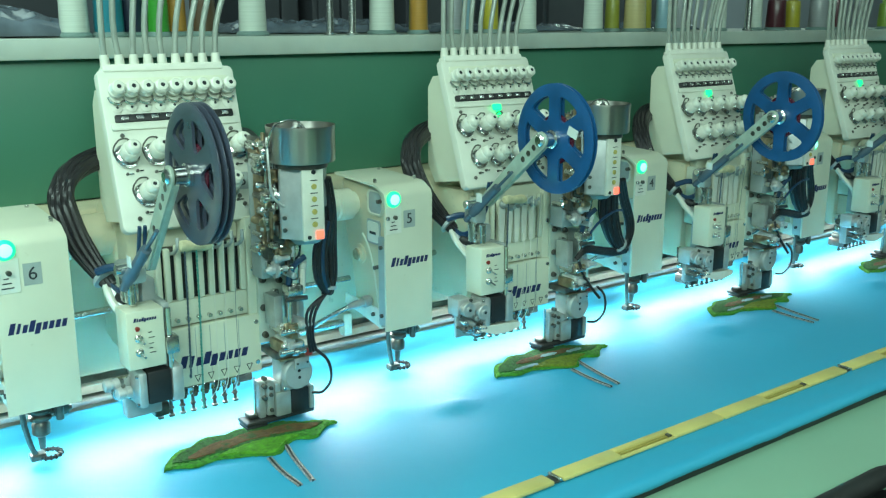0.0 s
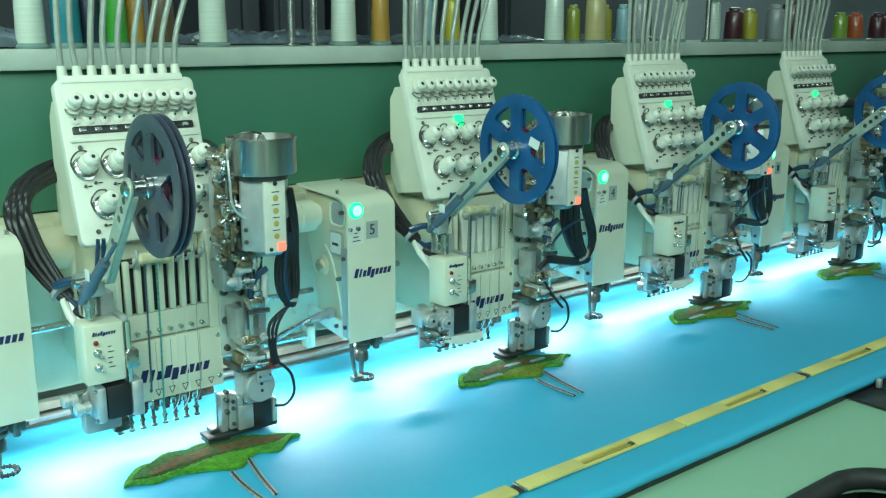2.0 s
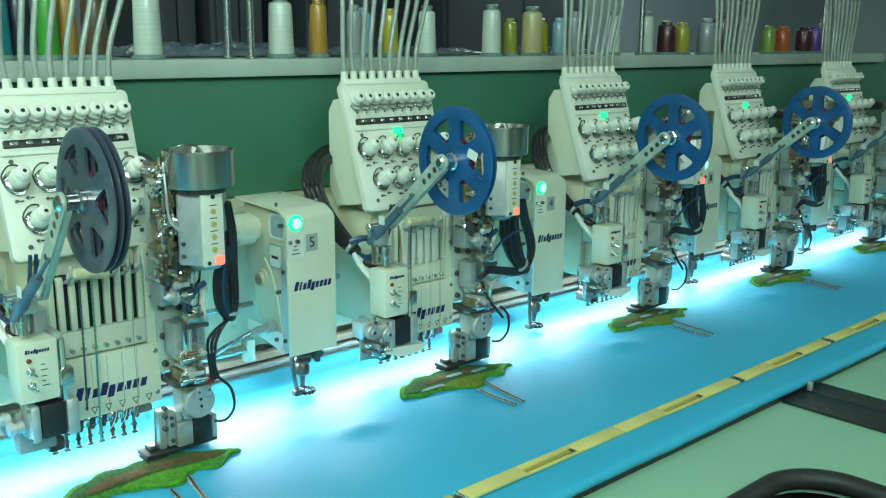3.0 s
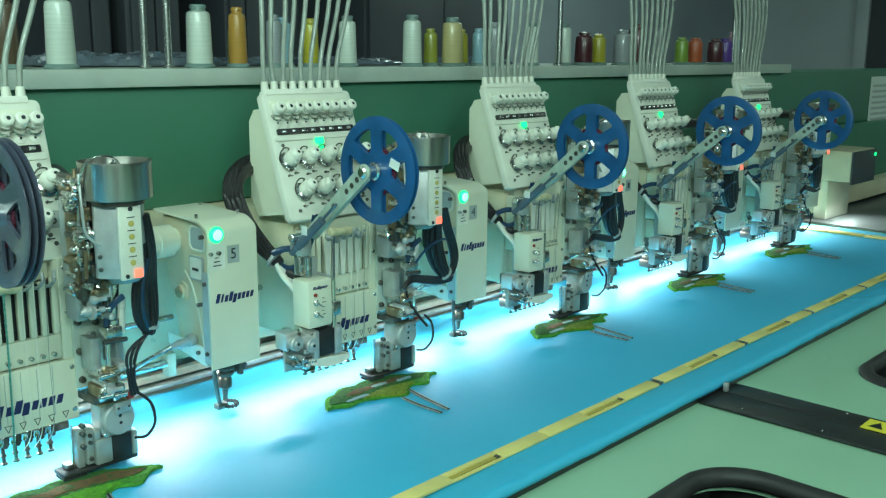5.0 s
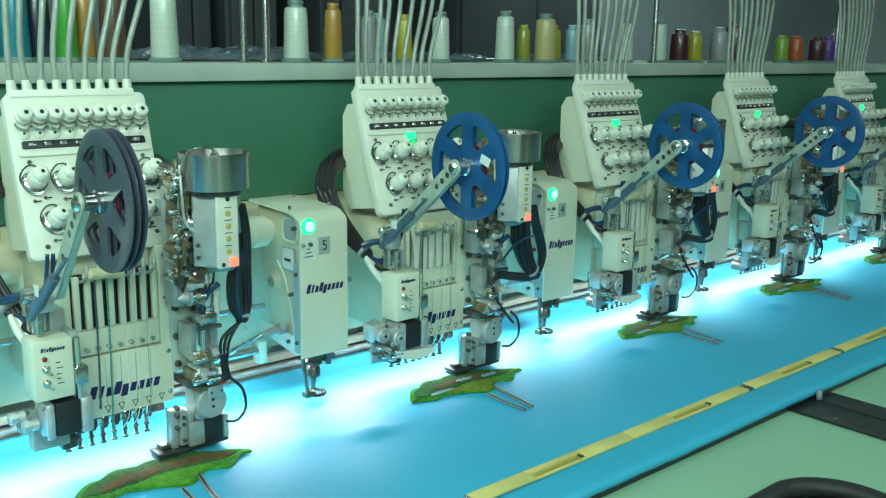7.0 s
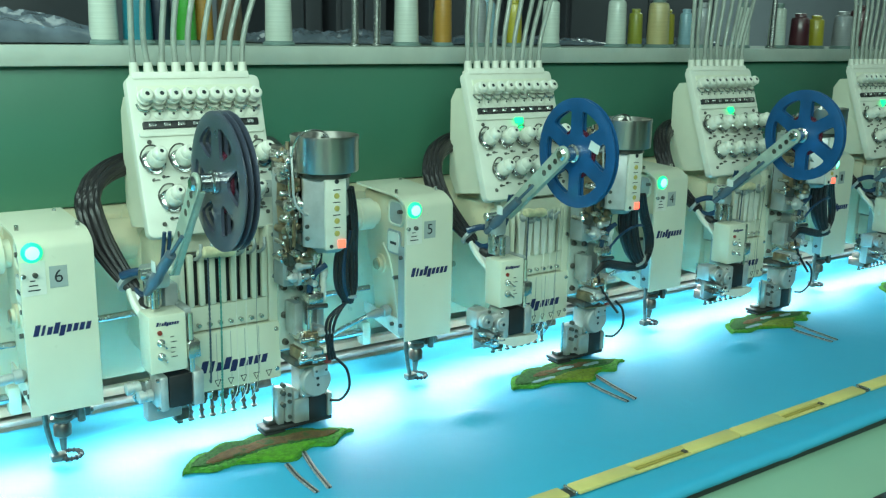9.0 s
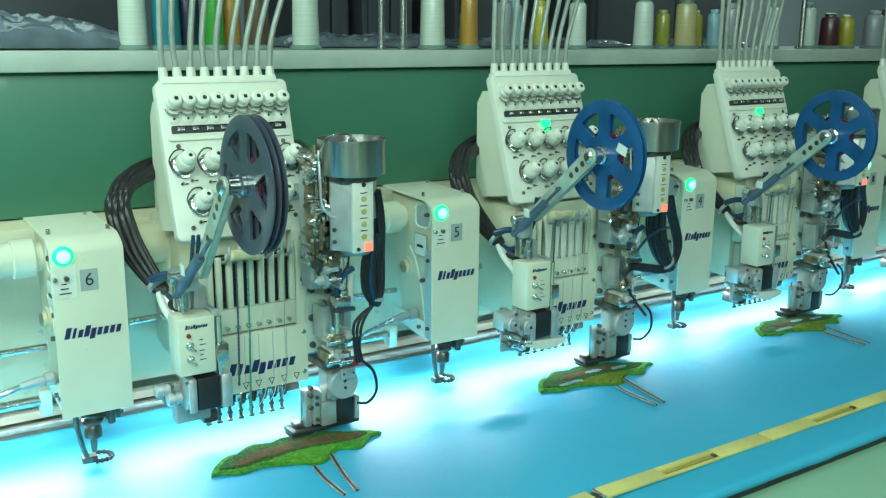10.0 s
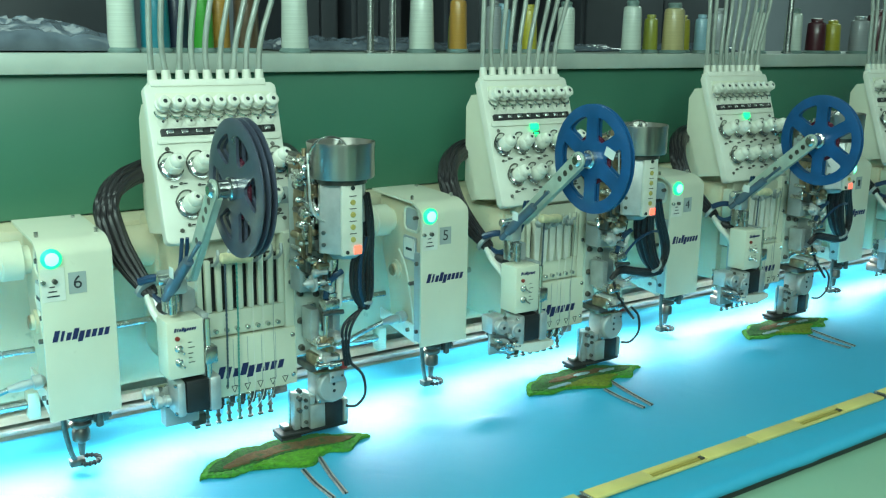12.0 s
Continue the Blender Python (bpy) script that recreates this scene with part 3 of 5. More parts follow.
def tension_unit(led):
    ob = thing("tension_unit", (0.56, 1.50, 1.205), "white slanted thread tension panel with knobs and tubes", "tension unit", "tension units")
    prof = ((1.430, 1.215), (1.525, 1.200), (1.548, 1.235), (1.548, 1.385), (1.532, 1.408), (1.500, 1.412))
    bm = nb()
    m = Matrix(((0, 0, 1, 0.460), (1, 0, 0, 0), (0, 1, 0, 0), (0, 0, 0, 1)))
    slab(bm, prof, 0.198, m, 0.008)
    part("casing", bm, CREAM, ob)
    panel = part("front_panel", panel_slab(panel_outline(), 0.016, -0.016, 0.003), PANEL, ob)
    part("ridge", panel_slab(rounded(0.006, PW - 0.006, 0.150, 0.162, 0.004), 0.004, 0, 0.0015), PANEL, panel)
    part("seam_strip", panel_slab(rounded(0.015, PW - 0.012, PH - 0.030, PH - 0.017, 0.003), 0.003, 0, 0.001), CREAM, panel, "pale yellowish plastic strip")
    top = panel_slab(rounded(0.010, PW - 0.014, PH - 0.006, PH + 0.006, 0.003), 0.02, -0.018, 0.002)
    part("top_rail", top, WHITE, panel)
    # dark strip with thread sensors
    part("sensor_strip", panel_slab(rounded(0.014, PW - 0.014, 0.162, 0.174, 0.002), 0.006, 0, 0.001), BLACK, panel, "black thread sensor strip")
    for i in range(8):
        u = 0.022 + i * 0.0232
        bm = nb()
        slab(bm, rounded(u, u + 0.011, 0.165, 0.171, 0.001), 0.003, PM @ Matrix.Translation((0, 0, 0.006)), 0.0005)
        part("sensor", bm, SILVER, panel)
    # upper row of knobs, small washers and tube sockets
    for i in range(9):
        u = 0.0205 + i * 0.0226
        a = on_panel(u, 0.2095, 0)
        up = (PM.to_3x3() @ Vector((0.05, 0.12, 1))).normalized()
        k = lathe(nb(), a, a + up * 0.026, ((0, 0.007), (0.005, 0.007), (0.0065, 0.0118), (0.012, 0.0122), (0.0135, 0.0100), (0.015, 0.0112), (0.0235, 0.0106), (0.0260, 0.0080)), 18)
        knob = part("guide_knob", k, WHITE, panel)
        # a dark disc paints the shade inside the knob's hole
        part("hole", rod(nb(), a + up * 0.0256, a + up * 0.0264, 0.0036, 8), DARKMARK, knob)
        clip = nb()
        tube(clip, [on_panel(u - 0.011, 0.202, 0.004), on_panel(u - 0.008, 0.193, 0.006), on_panel(u + 0.003, 0.190, 0.007), on_panel(u + 0.010, 0.195, 0.005)], 0.0021, 6, 4)
        part("spring_clip", clip, CHROME, panel)
        b = on_panel(u, 0.186, 0)
        w = (PM.to_3x3() @ Vector((0, 0, 1))).normalized()
        wa = lathe(nb(), b, b + w * 0.006, ((0, 0.0085), (0.0015, 0.0085), (0.002, 0.0065), (0.0030, 0.0035)), 14)
        wa = part("thread_washer", wa, PANEL, panel)
        # the washer's hole is a dark disc too, its shade put in colour
        part("hole", rod(nb(), b + w * 0.0028, b + w * 0.0034, 0.0022, 8), DARKMARK, wa)
        s0 = on_panel(u - 0.002, PH + 0.004, -0.010)
        s1 = s0 + Vector((-0.001, 0.0, 0.020))
        part("tube_socket", lathe(nb(), s0, s1, ((0, 0.0075), (0.004, 0.0080), (0.016, 0.0070), (0.020, 0.0066)), 12), WHITE, panel)
        t = i / 8
        e = random.Random(i).uniform(-0.004, 0.004)
        pts = [s1 - Vector((0, 0, 0.006)), s1 + Vector((-0.003 + 0.012 * t + e, 0.002, 0.05)), s1 + Vector((0.002 + 0.042 * t + e, 0.008, 0.15)),
               s1 + Vector((0.014 + 0.066 * t, 0.030, 0.27)), s1 + Vector((0.04 + 0.07 * t, 0.09, 0.45))]
        part("thread_tube", tube(nb(), pts, 0.0048, 10, 7), CLEAR, ob, "milky plastic thread tube")
    # lower tension knobs with coil discs and check springs
    rows = [(0.0205 + i * 0.0447, 0.109) for i in range(5)] + [(0.0385 + i * 0.0447, 0.047) for i in range(4)]
    for u, v in rows:
        a = on_panel(u, v, 0)
        up = (PM.to_3x3() @ Vector((0.10, 0.25, 1))).normalized()
        disc = lathe(nb(), a, a + up * 0.010, ((0, 0.0185), (0.002, 0.0195), (0.003, 0.0160), (0.005, 0.0190), (0.006, 0.0155), (0.008, 0.0178), (0.010, 0.0150)), 24)
        disc = part("tension_disc", disc, CHROME, panel)
        k = lathe(nb(), a + up * 0.010, a + up * 0.040, ((0, 0.0134), (0.005, 0.0148), (0.013, 0.0147), (0.017, 0.0130), (0.0175, 0.0112), (0.0185, 0.0112), (0.019, 0.0122), (0.025, 0.0116), (0.028, 0.0098), (0.030, 0.0072)), 20)
        k = part("tension_knob", k, WHITE, disc)
        hook = nb()
        tube(hook, [on_panel(u - 0.016, v - 0.006, 0.004), on_panel(u - 0.021, v + 0.010, 0.010), on_panel(u - 0.010, v + 0.024, 0.012), on_panel(u + 0.004, v + 0.025, 0.010), on_panel(u + 0.002, v + 0.018, 0.008)], 0.0014, 5, 5)
        part("check_spring", hook, DARKMETAL, disc)
        # dark disc for the shaded hole in the knob's end
        part("hole", rod(nb(), a + up * 0.0398, a + up * 0.0404, 0.0032, 8), DARKMARK, k)
        for du, dv in ((-0.004, -0.027), (0.012, -0.023)):
            p = on_panel(u + du, v + dv, 0)
            w = (PM.to_3x3() @ Vector((0, 0, 1))).normalized()
            part("guide_pin", rod(nb(), p, p + w * 0.005, 0.0024, 8), DARKMETAL, panel)
            part("pin_mark", panel_slab(rounded(u + du + 0.004, u + du + 0.011, v + dv - 0.001, v + dv + 0.001, 0.0008, 1), 0.0004, 0.0002), DARKMARK, panel)
    for u, v in ((0.020, 0.142), (PW - 0.022, 0.142), (0.022, 0.012), (PW - 0.024, 0.016), (PW - 0.030, 0.030)):
        p = on_panel(u, v, 0)
        w = (PM.to_3x3() @ Vector((0, 0, 1))).normalized()
        part("screw", rod(nb(), p, p + w * 0.003, 0.0036, 10), DARKMETAL, panel)
    part("number_label", panel_slab(rounded(PW - 0.031, PW - 0.008, 0.040, 0.068, 0.002), 0.0006, 0.0004), GREYLABEL, panel)
    if led:
        part("indicator_lamp", panel_slab(rounded(0.098, 0.118, 0.140, 0.152, 0.002), 0.004, 0.004, 0.001), GREEN_LED, panel, "lit green indicator lamp")
        part("indicator_lamp", panel_slab(rounded(0.106, 0.118, 0.131, 0.140, 0.002), 0.003, 0.001, 0.001), GREEN_LED, panel, "lit green indicator lamp")
    return ob


def needle_head(raised):
    ob = thing("needle_head", (0.57, 1.55, 0.89), "cream embroidery needle head with slotted front", "needle head", "needle heads")
    body = nb()
    box(body, 0.485, 0.672, 1.452, 1.655, 0.955, 1.190, 0.012)
    box(body, 0.500, 0.668, 1.440, 1.560, 1.185, 1.222, 0.006)
    part("body", body, CREAM_OLD, ob)
    case = part("case", box(nb(), 0.640, 0.664, 1.400, 1.452, 1.040, 1.205, 0.004), CREAM, ob)
    part("case_side", box(nb(), 0.490, 0.500, 1.400, 1.452, 1.0862, 1.180, 0.003), CREAM, case)
    part("case_sill", box(nb(), 0.490, 0.6398, 1.402, 1.452, 1.045, 1.086, 0.003), CREAM, case)
    part("case_top", box(nb(), 0.5002, 0.6398, 1.430, 1.452, 1.1682, 1.215, 0.003), CREAM, case)
    # A black plate stands for the shade deep in the slots.
    part("slot_back", box(nb(), 0.500, 0.640, 1.412, 1.428, 1.086, 1.168), BLACK, case, "black plate that gives the slots between the ribs their shade")
    for i in range(8):
        x = 0.5095 + i * 0.0178
        part("rib", box(nb(), x - 0.0050, x + 0.0050, 1.400, 1.411, 1.0865, 1.172 + 0.004 * (i % 2), 0.0025), CREAM, case)
    for i in range(7):
        x = 0.5184 + i * 0.0178
        part("stud", rod(nb(), (x, 1.404, 1.056), (x, 1.394, 1.056), 0.0036, 10), SILVER, case)
        if not raised:
            lever = nb()
            tube(lever, [(x, 1.411, 1.162), (x, 1.396, 1.166), (x + 0.002, 1.384, 1.176), (x + 0.004, 1.388, 1.190)], 0.0030, 8, 4)
            part("take_up_lever", lever, GREYMETAL, ob)
    if raised:
        # pale levers standing before the slots, each with a grey hook
        part("lever_back", slab(nb(), rounded(0.515, 0.642, 1.130, 1.196, 0.014, 5), 0.006, Matrix(((1, 0, 0, 0), (0, 0, 1, 1.412), (0, 1, 0, 0), (0, 0, 0, 1))), 0.002), CREAM, ob)
        for i in range(5):
            x = 0.526 + i * 0.0190
            z = 1.160 + (0.003, -0.003, 0.001, 0.004, -0.001)[i]
            lv = nb()
            slab(lv, ((x - 0.0055, 1.088), (x + 0.0035, 1.088), (x + 0.0075, z - 0.012), (x + 0.0060, z), (x - 0.0065, z), (x - 0.0080, z - 0.012)), 0.005, Matrix(((1, 0, 0, 0), (0, 0, 1, 1.3925), (0, 1, 0, 0), (0, 0, 0, 1))), 0.001)
            lv = part("take_up_lever", lv, WHITE, ob, "white lever with a grey hook")
            hk = nb()
            lathe(hk, (x, 1.394, z + 0.004), (x, 1.380, z + 0.004), ((0, 0.0075), (0.004, 0.0085), (0.008, 0.0060), (0.014, 0.0040)), 10)
            tube(hk, [(x + 0.001, 1.384, z + 0.006), (x + 0.006, 1.380, z + 0.014), (x + 0.010, 1.384, z + 0.010)], 0.0024, 6, 4)
            part("hook", hk, GREYMETAL, lv)
    # wax-coloured bar and clear thread guides above the slots
    part("guide_bar", lathe(nb(), (0.522, 1.384, 1.178), (0.578, 1.384, 1.174), ((0, 0.005), (0.003, 0.0085), (0.012, 0.0095), (0.022, 0.0075), (0.030, 0.0085), (0.044, 0.0095), (0.052, 0.0075), (0.056, 0.004)), 14), WAX, ob, "yellowish waxy thread guide")
    lowp = part("lower_plate", box(nb(), 0.496, 0.658, 1.396, 1.410, 0.943, 1.043, 0.003), CREAM, ob)
    part("plate_core", box(nb(), 0.500, 0.654, 1.411, 1.452, 0.945, 1.040, 0.002), CREAM_OLD, ob)
    wordmark(lowp, facing(0.514, 1.3955, 0.976), 0.118, 0.020)
    for i in range(4):
        x = 0.545 + i * 0.0245
        part("groove", box(nb(), x - 0.0004, x + 0.0004, 1.3952, 1.3962, 0.960, 1.040), GREYLABEL, lowp)
    for i in range(5):
        x = 0.545 + i * 0.0225
        tri = nb()
        for a, b in (((x - 0.005, 0.960), (x + 0.005, 0.960)), ((x + 0.005, 0.960), (x, 0.949)), ((x, 0.949), (x - 0.005, 0.960))):
            rod(tri, (a[0], 1.3956, a[1]), (b[0], 1.3956, b[1]), 0.0006, 5)
        part("arrow_mark", tri, DARKMARK, lowp)
    for z in (0.96, 1.03, 1.12, 1.19):
        part("screw", rod(nb(), (0.650, 1.402, z), (0.650, 1.3935 if z < 1.04 else 1.397, z), 0.004, 10), SILVER, case)
    # presser comb
    comb = nb()
    box(comb, 0.480, 0.650, 1.418, 1.450, 0.920, 0.934, 0.003)
    box(comb, 0.474, 0.500, 1.405, 1.455, 0.900, 0.922, 0.004)
    comb = part("comb_bar", comb, DARKMETAL, ob)
    for i in range(8):
        x = 0.492 + i * 0.0186
        f = nb()
        rod(f, (x, 1.432, 0.950), (x, 1.432, 0.902), 0.0030, 8)
        lathe(f, (x, 1.432, 0.904), (x, 1.430, 0.886), ((0, 0.003), (0.004, 0.0055), (0.007, 0.0030), (0.013, 0.0030), (0.015, 0.0058), (0.018, 0.0050)), 10)
        rod(f, (x, 1.430, 0.920), (x, 1.416, 0.920), 0.004, 8)
        part("presser_foot", f, DARKMETAL, ob)
    for i in range(7):
        x = 0.500 + i * 0.0186
        part("collar", lathe(nb(), (x, 1.414, 0.938), (x, 1.414, 0.924), ((0, 0.003), (0.002, 0.006), (0.010, 0.006), (0.014, 0.004)), 10), CHROME, comb)
    # threads and beaded tapes running down the front
    for i, x in enumerate((0.575, 0.592, 0.610)):
        part("thread", tube(nb(), [(x, 1.376, 1.185), (x + 0.001, 1.385, 1.06), (x + 0.002, 1.388, 0.95), (x, 1.420, 0.905)], 0.0007, 4, 5), (WHITE, WHITE, CLEAR)[i], ob)
    for x, m, low in ((0.530, CYLSTEEL, 0.965), (0.549, BEADTEAL, 0.905)):
        if raised and m is BEADTEAL:
            continue
        part("beaded_tape", tube(nb(), [(x, 1.380, 1.178), (x + 0.001, 1.384, 1.06), (x + 0.001, 1.388, 0.97), (x, 1.389, low)], 0.0020, 6, 60, lambda u: 0.0011 + 0.0009 * abs(math.sin(u * 150))), m, ob, "hanging beaded sequin tape")
    # side mounting plate: wide above, narrow below
    mp = part("mounting_plate", slab(nb(), ((0.655, 0.992), (0.682, 0.992), (0.682, 1.048), (0.703, 1.048), (0.703, 1.112), (0.655, 1.112)), 0.010, Matrix(((1, 0, 0, 0), (0, 0, 1, 1.393), (0, 1, 0, 0), (0, 0, 0, 1))), 0.0015), PLATEGREEN, ob, "pale green mounting plate with dark bolts")
    part("spacer", box(nb(), 0.660, 0.700, 1.406, 1.460, 0.995, 1.150, 0.003), CREAM_OLD, ob)
    for x, z in ((0.6625, 1.101), (0.6625, 1.053), (0.6635, 1.006), (0.690, 1.063), (0.692, 1.096)):
        part("bolt", lathe(nb(), (x, 1.392, z), (x, 1.385, z), ((0, 0.0058), (0.003, 0.0058), (0.005, 0.0045), (0.007, 0.0043)), 12), DARKMETAL, mp)
    part("square_nut", box(nb(), 0.675, 0.687, 1.380, 1.392, 1.071, 1.083, 0.002), CHROME, mp)
    return ob


def flange(x, r, material, parent, name="flange"):
    """One side of a reel: a rim, a hub disc and six spokes with open windows."""
    bm = nb()
    radii = (0.007, 0.022, 0.036, 0.0375, 0.041, 0.048, 0.057, 0.065, 0.070, 0.0725, 0.0745, r - 0.004, r)
    ease = {2: 0.60, 3: 0.80, 4: 0.95, 9: 0.95, 10: 0.80}
    cols, th = 12, 0.0022

    def half_angle(ri):
        rr = min(max(radii[ri], 0.036), 0.0745)
        return (30 - math.degrees(math.asin(min(0.45, 0.0128 / rr)))) * ease.get(ri, 1.0)

    def angle(ri, c):
        sector, c = divmod(c, cols)
        h = half_angle(ri)
        a = -30 + (30 - h) * c / 3 if c <= 3 else (-h + 2 * h * (c - 3) / 6 if c <= 9 else h + (30 - h) * (c - 9) / 3)
        return radians(sector * 60 + a)

    verts, n = {}, cols * 6

    def vert(ri, c, side):
        key = (ri, c % n, side)
        if key not in verts:
            t = angle(ri, c % n)
            w = th * (0.4 if ri == len(radii) - 1 else 1)
            verts[key] = bm.verts.new((x + side * w, 1.202 + radii[ri] * math.cos(t), 1.317 + radii[ri] * math.sin(t)))
        return verts[key]

    def filled(ri, c):
        return 0 <= ri < len(radii) - 1 and not (2 <= ri <= 9 and 3 <= c % cols < 9)

    for ri in range(len(radii) - 1):
        for c in range(n):
            if not filled(ri, c):
                continue
            for s in (-1, 1):
                bm.faces.new((vert(ri, c, s), vert(ri + 1, c, s), vert(ri + 1, c + 1, s), vert(ri, c + 1, s)))
            if not filled(ri - 1, c):
                bm.faces.new((vert(ri, c, -1), vert(ri, c + 1, -1), vert(ri, c + 1, 1), vert(ri, c, 1)))
            if not filled(ri + 1, c):
                bm.faces.new((vert(ri + 1, c, -1), vert(ri + 1, c + 1, -1), vert(ri + 1, c + 1, 1), vert(ri + 1, c, 1)))
            if not filled(ri, c - 1):
                bm.faces.new((vert(ri, c, -1), vert(ri + 1, c, -1), vert(ri + 1, c, 1), vert(ri, c, 1)))
            if not filled(ri, c + 1):
                bm.faces.new((vert(ri, c + 1, -1), vert(ri + 1, c + 1, -1), vert(ri + 1, c + 1, 1), vert(ri, c + 1, 1)))
    return part(name, bm, material, parent)


def reel_holder(material, words, sticker, sides, foot=(1.352, 1.190)):
    ob = thing("sequin_reel", (0.44, 1.30, 1.19), words, "reel", "sequin reels")
    R = 0.0945
    for x in sides:
        flange(x, R, material, ob)
    part("core", rod(nb(), (sides[0] + 0.003, 1.202, 1.317), (sides[-1] - 0.003, 1.202, 1.317), 0.030, 24), material, ob)
    part("sequin_tape", lathe(nb(), (sides[0] + 0.0026, 1.202, 1.317), (sides[1] - 0.0026, 1.202, 1.317), ((0, 0.040), (0.001, 0.043), (0.003, 0.043), (0.0034, 0.040)), 30), SEQUIN, ob, "dark red sequin tape wound on the core")
    ax = lathe(nb(), (0.440, 1.202, 1.317), (0.477, 1.202, 1.317), ((0, 0.007), (0.003, 0.011), (0.008, 0.011), (0.0085, 0.009), (0.012, 0.009), (0.013, 0.0125), (0.028, 0.0125), (0.030, 0.016), (0.036, 0.016), (0.037, 0.012)), 18)
    part("axle", ax, CHROME, ob)
    if sticker:
        part("paper_sticker", slab(nb(), ((-0.012, -0.008), (0.012, -0.008), (0.012, 0.008), (-0.012, 0.008)), 0.0004, Matrix.Translation((0.4757, 1.155, 1.332)) @ pose(0, 0, 0, 0, -90, 0) @ pose(0, 0, 0, 0, 0, 70)), PAPER, ob)
    # drilled arm that carries the axle
    a, b = Vector((0.449, 1.202, 1.317)), Vector((0.440, *foot))
    d = b - a
    for x0, name in ((0.4465, "arm"),):
        length = math.hypot(d.y, d.z)
        ang = math.degrees(math.atan2(d.z, d.y))
        m = Matrix.Translation((x0, a.y, a.z)) @ pose(0, 0, 0, 90, 0, 90) @ pose(0, 0, 0, 0, 0, ang)
        bm = nb()
        w = 0.0150
        outline = [(w * math.cos(radians(t)), w * math.sin(radians(t))) for t in range(90, 271, 20)] + [(length, -w * 0.75), (length + 0.010, 0), (length, w * 0.75)]
        slab(bm, outline, 0.0035, m, 0.0008)
        arm = part(name, bm, ARM, ob)
        # dark discs give the arm's drilled holes their shade
        for s in (0.022, 0.040, 0.058, 0.105):
            part("arm_hole_disc", rod(nb(), m @ Vector((s, 0, -0.0006)), m @ Vector((s, 0, 0.0041)), 0.0058, 14), DARKMETAL, arm)
        part("clamp_screw", rod(nb(), m @ Vector((0.078, 0.004, 0.003)), m @ Vector((0.078, 0.004, 0.013)), 0.006, 12), CHROME, arm)
        lip = nb()
        box(lip, 0.004, length, -w * 0.9, -w * 0.9 + 0.003, 0.0035, 0.012, 0.0008)
        bmesh.ops.transform(lip, matrix=m, verts=lip.verts)
        part("arm_lip", lip, ARM, arm)
    # small air cylinder that swings the arm
    cyl = nb()
    lathe(cyl, (0.436, foot[0] - 0.090, foot[1] + 0.066), (0.420, foot[0] + 0.012, foot[1] - 0.030), ((0, 0.003), (0.045, 0.003), (0.046, 0.008), (0.10, 0.008), (0.104, 0.0095), (0.128, 0.0095), (0.132, 0.006), (0.15, 0.006)), 14)
    part("air_cylinder", cyl, CYLSTEEL, ob, "dark steel air cylinder below the arm")
    part("blue_pad", tube(nb(), [(0.405, 1.412, 1.150), (0.425, 1.396, 1.158), (0.446, 1.378, 1.156)], 0.0062, 10, 5), BLUEHOSE, ob, "dark blue wrapped hose end")
    part("cylinder_label", box(nb(), 0.4165, 0.4180, foot[0] - 0.030, foot[0] - 0.014, foot[1] + 0.004, foot[1] + 0.020, 0.0005), PAPER, ob)
    part("pivot_block", box(nb(), 0.420, 0.446, foot[0] - 0.010, 1.380, 1.150, foot[1] - 0.002, 0.006), STEELGREY, ob)
    part("pivot_bolt", rod(nb(), (0.405, foot[0] + 0.004, foot[1] - 0.004), (0.460, foot[0] + 0.004, foot[1] - 0.004), 0.008, 12), CHROME, ob)
    for i in range(2):
        part("air_hose", tube(nb(), [(0.452 + 0.008 * i, 1.345, 1.225), (0.450 + 0.008 * i, 1.355, 1.180), (0.447, 1.372, 1.140 - 0.006 * i), (0.434, 1.395, 1.122 - 0.005 * i), (0.424, 1.412, 1.128)], 0.0030, 8, 6), BLUEHOSE, ob)
    return ob


